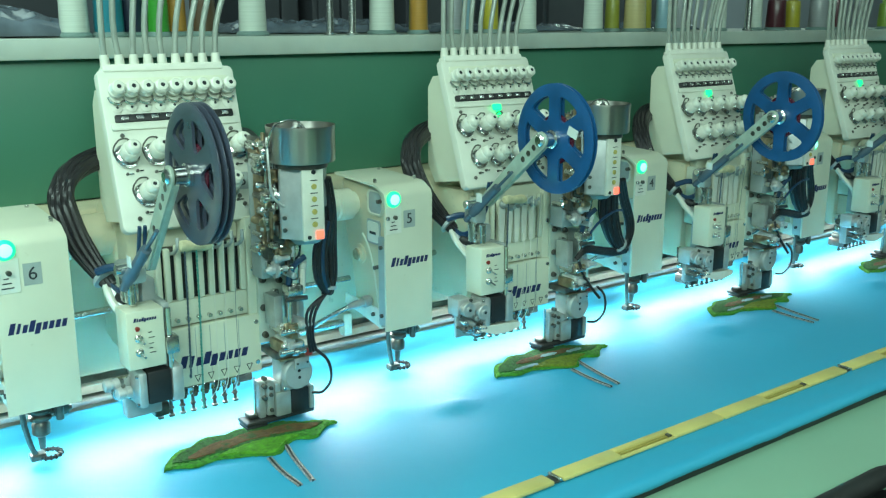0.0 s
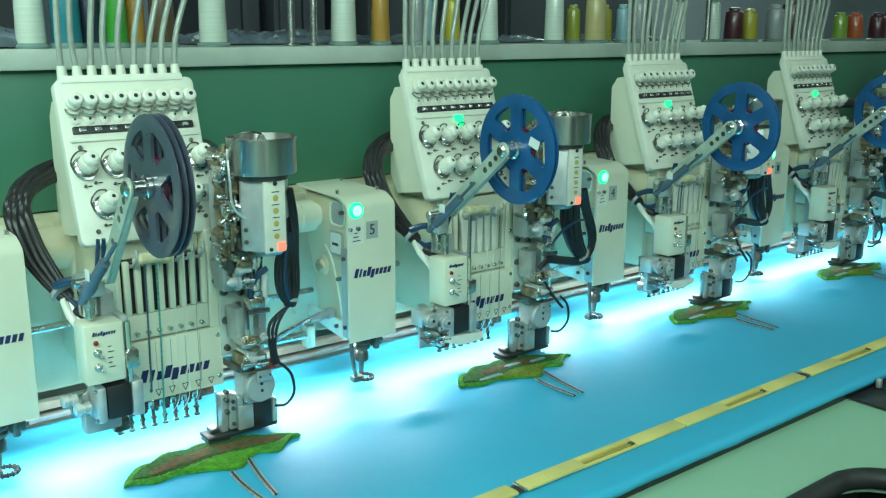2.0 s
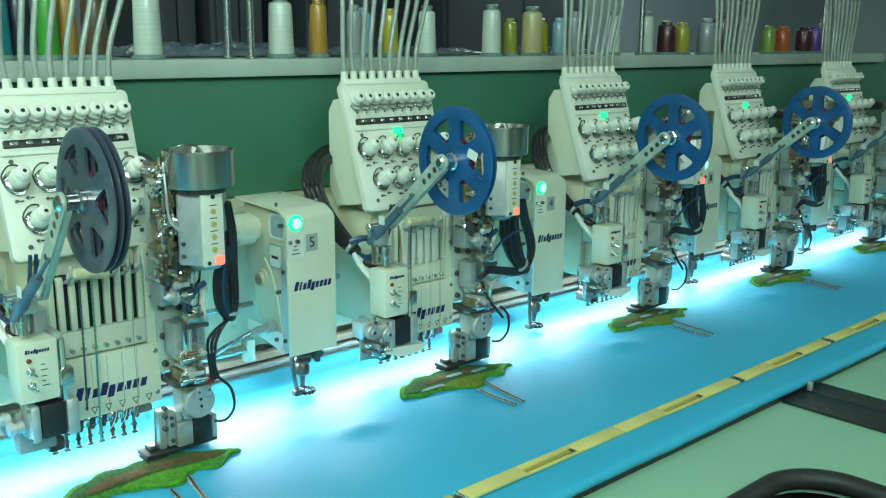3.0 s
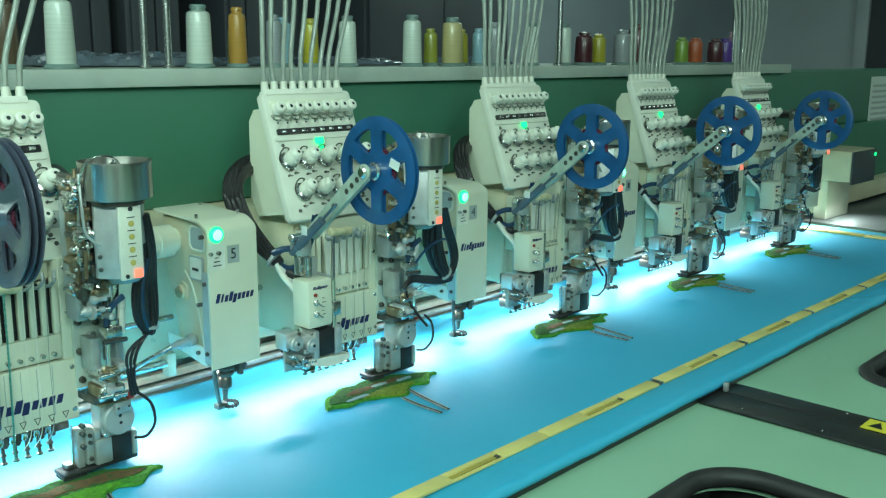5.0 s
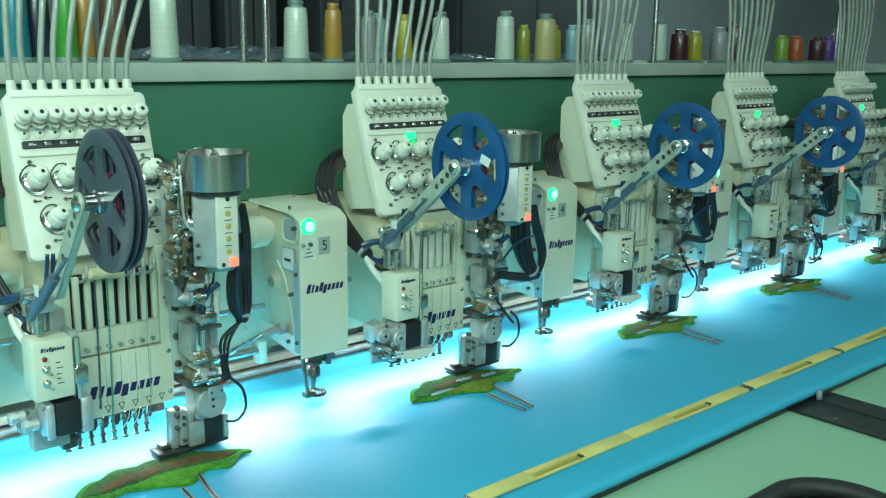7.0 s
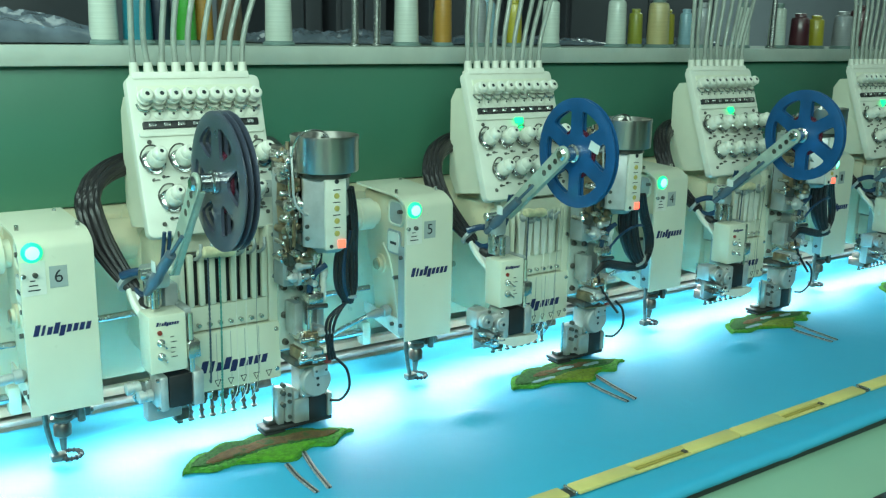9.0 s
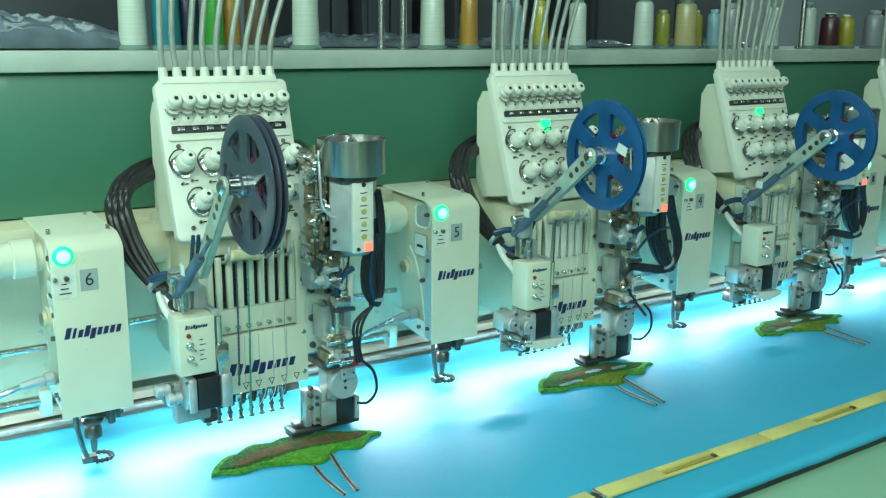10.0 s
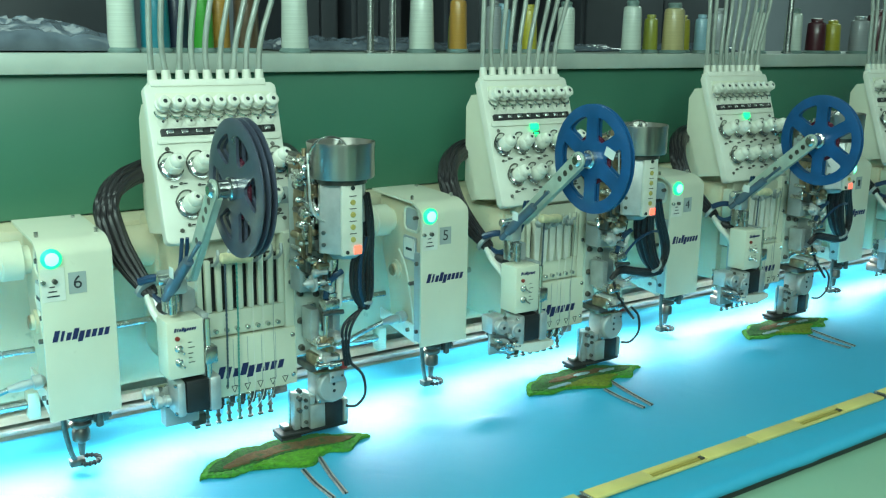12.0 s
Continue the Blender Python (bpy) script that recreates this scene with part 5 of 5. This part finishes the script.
        part("thin_cable", tube(nb(), [(0.672, 1.326, 1.045), (0.682, 1.322, 1.015), (0.704, 1.318, 0.985), (0.726, 1.318, 0.962)], 0.0030, 8, 6), CABLE, ob)
    part("thin_cable", tube(nb(), [(0.722, 1.322, 0.986), (0.740, 1.318, 0.965), (0.747, 1.322, 0.930), (0.738, 1.335, 0.906), (0.722, 1.345, 0.905)], 0.0026, 8, 6), CABLE, ob)
    return ob


def coiling_head(number):
    ob = thing("coiling_head", (0.964, 1.50, 0.90), "cream coiling head housing with a lit green lamp", "coiling head", "coiling heads")
    # shell: chamfered towards the operator
    prof = ((1.404, 0.957), (1.404, 1.205), (1.408, 1.213), (1.427, 1.2235), (1.437, 1.2265), (1.580, 1.2320),
            (1.580, 1.2275), (1.439, 1.2222), (1.4300, 1.2192), (1.4125, 1.2105), (1.4085, 1.2030), (1.4085, 0.957))
    m = Matrix(((0, 0, 1, 0.912), (1, 0, 0, 0), (0, 1, 0, 0), (0, 0, 0, 1)))
    shell = slab(nb(), prof, 0.104, m, 0.0012)
    shell = part("cover", shell, CREAM, ob)
    part("cover_side", slab(nb(), ((1.409, 0.960), (1.560, 0.990), (1.578, 1.226), (1.440, 1.2215), (1.4135, 1.208)), 0.004, Matrix(((0, 0, 1, 1.011), (1, 0, 0, 0), (0, 1, 0, 0), (0, 0, 0, 1))), 0.001), CREAM, shell)
    inner = slab(nb(), ((1.412, 0.963), (1.500, 0.958), (1.530, 0.970), (1.540, 1.060), (1.552, 1.110), (1.566, 1.130), (1.572, 1.220), (1.440, 1.2185), (1.414, 1.204)), -0.084, Matrix(((0, 0, 1, 1.008), (1, 0, 0, 0), (0, 1, 0, 0), (0, 0, 0, 1))), 0.006)
    inner = part("casting", inner, CREAM_OLD, ob)
    part("side_plate", slab(nb(), rounded(1.412, 1.436, 0.962, 1.132, 0.004), 0.005, Matrix(((0, 0, 1, 0.9170), (1, 0, 0, 0), (0, 1, 0, 0), (0, 0, 0, 1))), 0.001), GREYMETAL, ob)
    part("plate_frame", slab(nb(), rounded(1.436, 1.480, 1.112, 1.158, 0.006), 0.003, Matrix(((0, 0, 1, 0.9208), (1, 0, 0, 0), (0, 1, 0, 0), (0, 0, 0, 1))), 0.001), GREYMETAL, inner)
    part("name_plate", slab(nb(), rounded(1.440, 1.476, 1.116, 1.154, 0.005), 0.004, Matrix(((0, 0, 1, 0.9195), (1, 0, 0, 0), (0, 1, 0, 0), (0, 0, 0, 1))), 0.001), WHITE, inner, "small white plate with a dark bar")
    part("plate_bar", box(nb(), 0.9186, 0.9194, 1.448, 1.468, 1.131, 1.136), DARKMARK, inner)
    part("boss", lathe(nb(), (0.924, 1.508, 1.084), (0.914, 1.508, 1.084), ((0, 0.019), (0.004, 0.019), (0.005, 0.013), (0.010, 0.012)), 20), CREAM_OLD, inner)
    part("boss_hub", lathe(nb(), (0.914, 1.508, 1.084), (0.9115, 1.508, 1.084), ((0, 0.012), (0.0025, 0.010)), 16), BRONZE, inner)
    for y, z in ((1.446, 1.070), (1.425, 1.112), (1.425, 0.982), (1.455, 0.978), (1.432, 1.196), (1.500, 0.985)):
        part("screw", rod(nb(), (0.9245, y, z), (0.9125, y, z), 0.004, 8), DARKMETAL, inner)
    ring = [(0.9235, y, z) for y, z in rounded(1.430, 1.478, 1.168, 1.212, 0.013, 4)]
    part("pocket_rim", tube(nb(), ring + [ring[0]], 0.0030, 6, 2), CREAM, inner)
    # A flat grey patch puts the pocket's shade into the colour.
    part("pocket", slab(nb(), rounded(1.432, 1.476, 1.170, 1.210, 0.012), 0.0015, Matrix(((0, 0, 1, 0.9228), (1, 0, 0, 0), (0, 1, 0, 0), (0, 0, 0, 1)))), GREYMETAL, inner)
    part("seam", tube(nb(), [(0.9238, 1.440, 0.966), (0.9238, 1.452, 1.02), (0.9238, 1.462, 1.06), (0.9238, 1.478, 1.10), (0.9238, 1.500, 1.125)], 0.0022, 6, 6), CREAM, inner)
    for x, y in ((0.922, 1.452), (1.006, 1.448), (1.000, 1.560)):
        part("screw", rod(nb(), (x, y, 1.226), (x, y, 1.2345), 0.0032, 8), SILVER, shell)
    # The lamp's disc is widened to take in its bloom.
    part("lamp", lathe(nb(), (0.930, 1.4045, 1.203), (0.930, 1.398, 1.203), ((0, 0.0148), (0.003, 0.0148), (0.006, 0.0105)), 20), GREEN_LED, shell, "lit green lamp")
    part("lamp_core", lathe(nb(), (0.930, 1.3985, 1.203), (0.930, 1.3965, 1.203), ((0, 0.0098), (0.002, 0.0065)), 16), CORE_LED, shell)
    part("lamp_sticker", box(nb(), 0.914, 0.9465, 1.4030, 1.4036, 1.140, 1.190), WHITE, shell, "pale sticker round the switches")
    part("switch", rod(nb(), (0.916, 1.404, 1.170), (0.916, 1.398, 1.170), 0.0035, 10), SILVER, shell)
    part("switch", rod(nb(), (0.932, 1.404, 1.170), (0.932, 1.397, 1.170), 0.0038, 10), DARKMETAL, shell)
    marks = nb()
    for z, a, b in ((1.161, 0.925, 0.932), (1.154, 0.923, 0.935), (1.147, 0.921, 0.938)):
        box(marks, a, b, 1.4022, 1.4029, z, z + 0.0016)
    part("switch_text", marks, DARKMARK, shell)
    lab = part("number_label", box(nb(), 0.9515, 0.9765, 1.4030, 1.4037, 1.148, 1.180), GREYLABEL, shell)
    if number:
        digit(lab, number, facing(0.964, 1.4026, 1.164), 0.027, DARKMARK)
    else:
        part("number_bar", box(nb(), 0.960, 0.968, 1.4020, 1.4029, 1.156, 1.172), DARKMARK, lab)
    wordmark(shell, facing(0.922, 1.4036, 1.079), 0.082, 0.0165)
    # joint arm, rods and hose on the inner side
    part("joint_arm", lathe(nb(), (0.800, 1.530, 1.178), (0.926, 1.530, 1.178), ((0, 0.026), (0.08, 0.026), (0.082, 0.030), (0.112, 0.030), (0.114, 0.022), (0.126, 0.022)), 28), CREAM, ob)
    part("drive_shaft", rod(nb(), (0.690, 1.555, 1.025), (0.926, 1.555, 1.025), 0.0055, 12), SILVER, ob)
    part("hose_end", lathe(nb(), (0.922, 1.470, 1.002), (0.868, 1.470, 0.996), ((0, 0.006), (0.006, 0.011), (0.018, 0.011), (0.019, 0.007), (0.034, 0.008), (0.054, 0.005)), 14), GREYMETAL, ob)
    part("hose", tube(nb(), [(0.870, 1.470, 0.996), (0.830, 1.472, 0.984), (0.780, 1.50, 0.955), (0.730, 1.54, 0.940)], 0.0045, 8, 6), SILVER, ob)
    fin = slab(nb(), ((1.43, 0.955), (1.56, 0.975), (1.56, 0.995), (1.44, 0.990)), 0.004, Matrix(((0, 0, 1, 0.918), (1, 0, 0, 0), (0, 1, 0, 0), (0, 0, 0, 1))))
    part("lower_fin", fin, WHITE, ob)
    # nozzle below
    nz = nb()
    lathe(nz, (0.962, 1.440, 0.960), (0.962, 1.444, 0.884), ((0, 0.017), (0.008, 0.017), (0.009, 0.012), (0.014, 0.0175), (0.018, 0.0175), (0.022, 0.0125), (0.026, 0.0165), (0.030, 0.0165), (0.034, 0.010), (0.040, 0.0135), (0.054, 0.0135), (0.060, 0.006), (0.080, 0.0045)), 16)
    nz = part("nozzle", nz, DARKMETAL, ob, "dark steel coiling nozzle with springs")
    side = nb()
    box(side, 0.980, 1.004, 1.432, 1.456, 0.930, 0.956, 0.004)
    rod(side, (0.988, 1.430, 0.950), (0.988, 1.430, 0.926), 0.006)
    rod(side, (0.970, 1.438, 0.938), (1.008, 1.438, 0.938), 0.004)
    part("side_clamp", side, DARKMETAL, nz)
    ring = nb()
    pts = [(0.972 + 0.0165 * math.cos(t * math.pi / 42), 1.450 + 0.0165 * math.sin(t * math.pi / 42), 0.866) for t in range(85)]
    tube(ring, pts, 0.0030, 8, 1, lambda u: 0.0030 + 0.0020 * max(0.0, math.sin(28 * math.pi * u)))
    part("toothed_ring", ring, BLACK, nz, "black toothed guide ring")
    strip = nb()
    tube(strip, [(0.936, 1.436, 0.960), (0.938, 1.438, 0.925), (0.946, 1.442, 0.885), (0.954, 1.446, 0.868)], 0.0042, 8, 5)
    box(strip, 0.942, 0.966, 1.438, 1.456, 0.862, 0.874, 0.003)
    part("ring_holder", strip, DARKMETAL, nz)
    return ob


def cable_loop():
    ob = thing("cable_bundle", (0.40, 1.58, 1.15), "thick black sleeved cable bundle looping beside the panel", "cable bundle", "cable bundles")
    for i in range(13):
        a = i * 2 * math.pi / 9 if i < 9 else i * 2 * math.pi / 4 + 0.4
        q = 1.0 if i < 9 else 0.45
        o = q * Vector((0.0142 * math.cos(a), 0.013 * math.sin(a), 0.0125 * math.sin(a + 0.6)))
        line = ((0.525, 1.585, 1.300), (0.462, 1.560, 1.297), (0.412, 1.530, 1.282), (0.388, 1.505, 1.251), (0.394, 1.480, 1.200), (0.408, 1.450, 1.161), (0.424, 1.416, 1.128))
        squeeze = (1.0, 1.0, 1.0, 1.0, 0.95, 0.75, 0.45)
        pts = [Vector(p) + o * s for p, s in zip(line, squeeze)]
        part("cable", tube(nb(), pts, 0.0064, 8, 6, lambda u: 0.0064 - 0.0018 * u ** 3), CABLE, ob)
    part("cable_tie", lathe(nb(), (0.418, 1.428, 1.139), (0.421, 1.422, 1.134), ((0, 0.015), (0.001, 0.019), (0.007, 0.019), (0.008, 0.015)), 14), GREYMETAL, ob)
    part("connector", lathe(nb(), (0.430, 1.402, 1.112), (0.446, 1.378, 1.102), ((0, 0.006), (0.006, 0.009), (0.018, 0.009), (0.019, 0.006), (0.030, 0.005)), 12), BLACK, ob)
    return ob


def head_arm():
    ob = thing("head_arm", (0.60, 1.60, 0.95), "aged cream cast arm joining head and beam", "machine arm", "machine arms")
    bm = nb()
    box(bm, 0.480, 0.700, 1.560, 1.660, 0.965, 1.215, 0.015, 3)
    part("arm_casting", bm, CREAM_OLD, ob)
    part("cross_tube", lathe(nb(), (0.350, 1.600, 1.165), (0.500, 1.600, 1.165), ((0, 0.030), (0.01, 0.036), (0.15, 0.036)), 26), CREAM_OLD, ob)
    part("cross_tube", lathe(nb(), (0.700, 1.590, 1.165), (0.830, 1.560, 1.172), ((0, 0.036), (0.12, 0.036), (0.13, 0.030)), 26), CREAM_OLD, ob)
    part("guide_rail", rod(nb(), (0.700, 1.560, 0.935), (0.925, 1.560, 0.935), 0.0085, 14), SILVER, ob)
    part("rail_bracket", box(nb(), 0.908, 0.928, 1.550, 1.575, 0.908, 0.955, 0.005), CREAM, ob)
    part("guide_rail", rod(nb(), (0.300, 1.545, 1.045), (0.490, 1.560, 1.045), 0.006, 14), SILVER, ob)
    return ob


def place(ob, ks):
    for k in ks:
        copy_thing(ob, Matrix.Translation(ob.matrix_basis.translation + Vector((k * PITCH, 0, 0))))


t5 = tension_unit(False)
digit(t5, "5", PM @ Matrix.Translation((PW - 0.0195, 0.054, 0.0012)), 0.024, DARKMARK)
t4 = tension_unit(True)
t4.matrix_basis = Matrix.Translation(t4.matrix_basis.translation + Vector((PITCH, 0, 0)))
for k in (1, 2, 3):
    copy_thing(t4, Matrix.Translation(t4.matrix_basis.translation + Vector((k * PITCH, 0, 0))))
needle_head(False)
n4 = needle_head(True)
n4.matrix_basis = Matrix.Translation(n4.matrix_basis.translation + Vector((PITCH, 0, 0)))
place(n4, (1, 2, 3))
sequin_device(False)
s4 = sequin_device(True)
s4.matrix_basis = Matrix.Translation(s4.matrix_basis.translation + Vector((PITCH, 0, 0)))
place(s4, (1, 2, 3))
cording_device(True)
c4 = cording_device(False)
c4.matrix_basis = Matrix.Translation(c4.matrix_basis.translation + Vector((PITCH, 0, 0)))
place(c4, (1, 2, 3))
place(cable_loop(), (1, 2, 3, 4))
place(head_arm(), (-1, 1, 2, 3, 4))
reel_holder(GREYREEL, "dark grey sequin reel on a zinc-plated arm", False, (0.479, 0.488, 0.497), (1.318, 1.176))
b4 = reel_holder(BLUEREEL, "blue plastic sequin reel on a zinc-plated arm", True, (0.478, 0.486))
b4.matrix_basis = Matrix.Translation(b4.matrix_basis.translation + Vector((PITCH, 0, 0)))
b3 = reel_holder(BLUEREEL, "blue plastic sequin reel on a zinc-plated arm", False, (0.478, 0.486))
b3.matrix_basis = Matrix.Translation(b3.matrix_basis.translation + Vector((2 * PITCH, 0, 0)))
for k in (1, 2):
    copy_thing(b3, Matrix.Translation(b3.matrix_basis.translation + Vector((k * PITCH, 0, 0))))
for k, number in ((-1, "6"), (0, "5"), (1, "4")):
    h = coiling_head(number)
    h.matrix_basis = Matrix.Translation(h.matrix_basis.translation + Vector((k * PITCH, 0, 0)))
h = coiling_head("")
h.matrix_basis = Matrix.Translation(h.matrix_basis.translation + Vector((2 * PITCH, 0, 0)))
for k in (1, 2):
    copy_thing(h, Matrix.Translation(h.matrix_basis.translation + Vector((k * PITCH, 0, 0))))

# housing at the far end of the row
e = thing("end_housing", (4.15, 1.55, 1.0), "cream and dark grey end housing with a green lamp", "housing")
part("body", box(nb(), 4.05, 4.32, 1.45, 1.66, 1.00, 1.13, 0.006), CREAM_OLD, e)
part("front_cover", box(nb(), 4.052, 4.318, 1.443, 1.4495, 0.990, 1.128, 0.002), DARKROOM, e)
part("bracket", box(nb(), 4.06, 4.31, 1.54, 1.595, TABLE + 0.012, 0.9995, 0.003), CREAM, e)
part("lamp", lathe(nb(), (4.30, 1.443, 1.105), (4.30, 1.437, 1.105), ((0, 0.008), (0.004, 0.008), (0.006, 0.004)), 12), GREEN_LED, e, "lit green lamp")

# notice on the beam's end
n = thing("paper_notice", (5.15, 1.726, 1.30), "white paper notices taped to the green beam", "notice")
for x0, x1 in ((4.98, 5.34), (5.36, 5.70)):
    sh = part("sheet", box(nb(), x0, x1, 1.7245, 1.7265, 1.175, 1.42), PAPER, n)
    for i in range(7):
        part("text_bar", box(nb(), x0 + 0.03, x1 - 0.05 - 0.03 * (i % 3), 1.7238, 1.7244, 1.20 + i * 0.028, 1.212 + i * 0.028), GREYLABEL, sh)

# ---- thread cones, posts and wrapped goods on the shelf ----
SH = 1.4825


def thread_mat(name, c):
    """Wound thread: fine level turns with a soft sheen."""
    m = mat(name, c, 0.30, 0, 40, 0.15, 0, 0, 0.3)
    n, l = m.node_tree.nodes, m.node_tree.links
    co, mp, bu = n["Texture Coordinate"], n.new("ShaderNodeMapping"), n.new("ShaderNodeBump")
    mp.inputs["Scale"].default_value = (0.12, 0.12, 9.0)
    l.new(co.outputs["Object"], mp.inputs["Vector"])
    l.new(mp.outputs["Vector"], n["Noise Texture"].inputs["Vector"])
    bu.inputs["Strength"].default_value, bu.inputs["Distance"].default_value = 0.06, 0.001
    l.new(n["Noise Texture"].outputs["Fac"], bu.inputs["Height"])
    l.new(bu.outputs["Normal"], n["Principled BSDF"].inputs["Normal"])
    return m


THREADS = {
    "white": thread_mat("white_thread", (0.56, 0.62, 0.55)), "gold": thread_mat("golden_thread", (0.42, 0.22, 0.04)),
    "olive": thread_mat("olive_thread", (0.30, 0.31, 0.04)), "tan": thread_mat("tan_thread", (0.50, 0.42, 0.20)),
    "pale blue": thread_mat("pale_blue_thread", (0.25, 0.42, 0.50)), "dark red": thread_mat("dark_red_thread", (0.07, 0.012, 0.02)),
    "yellow": thread_mat("yellow_thread", (0.42, 0.36, 0.03)), "grey": thread_mat("grey_thread", (0.28, 0.30, 0.31)),
    "lime": thread_mat("lime_thread", (0.22, 0.34, 0.05)),
    "orange": thread_mat("orange_thread", (0.50, 0.10, 0.03)), "purple": thread_mat("purple_thread", (0.10, 0.04, 0.26)),
    "pink": thread_mat("pink_thread", (0.48, 0.27, 0.33)), "teal": thread_mat("teal_thread", (0.01, 0.18, 0.24)),
    "green": thread_mat("green_thread", (0.04, 0.28, 0.03)), "navy": thread_mat("navy_thread", (0.02, 0.03, 0.06)), "brown": thread_mat("brown_thread", (0.09, 0.055, 0.03)),
}
FOOT = mat("grey_green_cone_foot", (0.16, 0.24, 0.22), 0.4, 0, 30, 0.1)


def thread_cone(x, y, h, r, colour, tip):
    words = "%s embroidery thread wound on a plastic cone" % colour
    ob = thing("thread_cone", (x, y, SH), words, "thread cone", "thread cones on the shelf")
    b = Vector((x, y, SH))
    up = Vector((0, 0, 1))
    part("cone_foot", lathe(nb(), b, b + up, ((0, r * 1.22), (0.004, r * 1.22), (0.009, r * 1.05), (0.010, r * 0.8)), 22), FOOT, ob)
    part("winding", lathe(nb(), b + up * 0.0085, b + up, ((0, r * 0.99), (0.004, r * 1.03), (h * 0.80, r * 0.93), (h * 0.86, r * 0.86), (h * 0.885, r * 0.62)), 24), THREADS[colour], ob)
    part("cone_tip", lathe(nb(), b + up * (h * 0.885 + 0.008), b + up * 2, ((0, r * 0.60), (h * 0.05, r * 0.58), (h * 0.055, r * 0.66), (h * 0.10, r * 0.62), (h * 0.115, r * 0.50)), 18), tip, ob)


CONES = (
    (0.540, 1.87, 0.135, 0.026, "white"), (0.604, 1.87, 0.14, 0.027, "teal"), (0.655, 1.90, 0.13, 0.026, "navy"), (0.700, 1.87, 0.13, 0.020, "green"),
    (0.742, 1.89, 0.13, 0.021, "gold"), (0.800, 1.89, 0.13, 0.026, "brown"), (0.900, 1.87, 0.140, 0.028, "white"), (1.225, 1.88, 0.130, 0.0285, "white"),
    (1.328, 1.88, 0.128, 0.021, "gold"), (1.372, 1.95, 0.09, 0.020, "olive"), (1.432, 1.88, 0.115, 0.019, "grey"), (1.475, 1.90, 0.11, 0.022, "pale blue"), (1.560, 1.90, 0.11, 0.020, "yellow"),
    (1.665, 1.88, 0.120, 0.023, "white"), (1.900, 1.88, 0.130, 0.026, "white"), (2.004, 1.91, 0.096, 0.020, "olive"), (2.052, 1.87, 0.128, 0.030, "tan"),
    (2.140, 1.92, 0.098, 0.024, "yellow"), (2.178, 1.88, 0.100, 0.020, "pale blue"), (2.260, 1.89, 0.12, 0.022, "grey"), (2.430, 1.88, 0.125, 0.023, "white"),
    (2.600, 1.88, 0.128, 0.026, "white"), (2.716, 1.88, 0.100, 0.030, "dark red"), (2.802, 1.88, 0.096, 0.026, "yellow"), (2.862, 1.92, 0.10, 0.018, "pink"),
    (2.935, 1.87, 0.112, 0.031, "grey"), (3.045, 1.88, 0.135, 0.034, "dark red"), (3.20, 1.88, 0.12, 0.024, "grey"), (3.368, 1.88, 0.094, 0.026, "lime"), (3.473, 1.88, 0.094, 0.029, "orange"),
    (3.618, 1.87, 0.094, 0.032, "dark red"), (3.722, 1.88, 0.096, 0.030, "purple"), (3.815, 1.89, 0.125, 0.026, "pink"),
)
for x, y, h, r, colour in CONES:
    thread_cone(x - 0.006, y, h, r, colour, THREADS["dark red"] if colour == "dark red" else (FOOT if colour in ("white", "tan") else THREADS[colour]))

for x in (1.072, 1.128, 2.545, 3.745):
    p = thing("shelf_post", (x, 1.86, SH), "polished steel post rising from the shelf", "post", "posts on the shelf")
    part("pole", rod(nb(), (x, 1.86, SH + 0.002), (x, 1.86, 2.25), 0.0080, 16), SILVER, p)
    part("foot_ring", lathe(nb(), (x, 1.86, SH), (x, 1.86, SH + 0.006), ((0, 0.013), (0.004, 0.013), (0.006, 0.010)), 16), SILVER, p)
rack = thing("thread_rack", (1.5, 1.88, 2.25), "steel thread rack carried by the posts", "rack")
part("rack_bar", rod(nb(), (-1.5, 1.86, 2.258), (3.98, 1.86, 2.258), 0.008), SILVER, rack)


def bag(x0, x1, y0, y1, h, seed):
    bm = nb()
    nx, ny = 64, 26
    grid = []
    for j in range(ny + 1):
        row = []
        for i in range(nx + 1):
            u, v = i / nx, j / ny
            edge = min(1, 6 * min(u, 1 - u)) * min(1, 5 * min(v, 1 - v))
            z = SH + 0.003 + h * edge ** 0.3 * (0.70 + 0.5 * noise.noise(Vector((u * 9, v * 5, seed))) + 0.55 * (0.4 - abs(noise.noise(Vector((u * 17, v * 10, seed + 4))))) + 0.3 * (0.3 - abs(noise.noise(Vector((u * 38, v * 21, seed + 8))))))
            row.append(bm.verts.new((x0 + (x1 - x0) * u, y0 + (y1 - y0) * v, z)))
        grid.append(row)
    for a, b in zip(grid, grid[1:]):
        for i in range(nx):
            bm.faces.new((a[i], a[i + 1], b[i + 1], b[i]))
    ob = solid("wrapped_parcel", bm, PLASTICBAG, "grey goods wrapped in crumpled clear plastic", "wrapped goods", "wrapped goods on the shelf")
    ob.modifiers.new("thickness", "SOLIDIFY").thickness = 0.002


bag(-0.40, 0.53, 1.86, 2.16, 0.062, 1)
bag(0.94, 1.40, 2.00, 2.26, 0.028, 7)
bag(1.42, 2.02, 2.02, 2.28, 0.020, 12)
bag(2.3, 2.52, 2.02, 2.28, 0.02, 15)
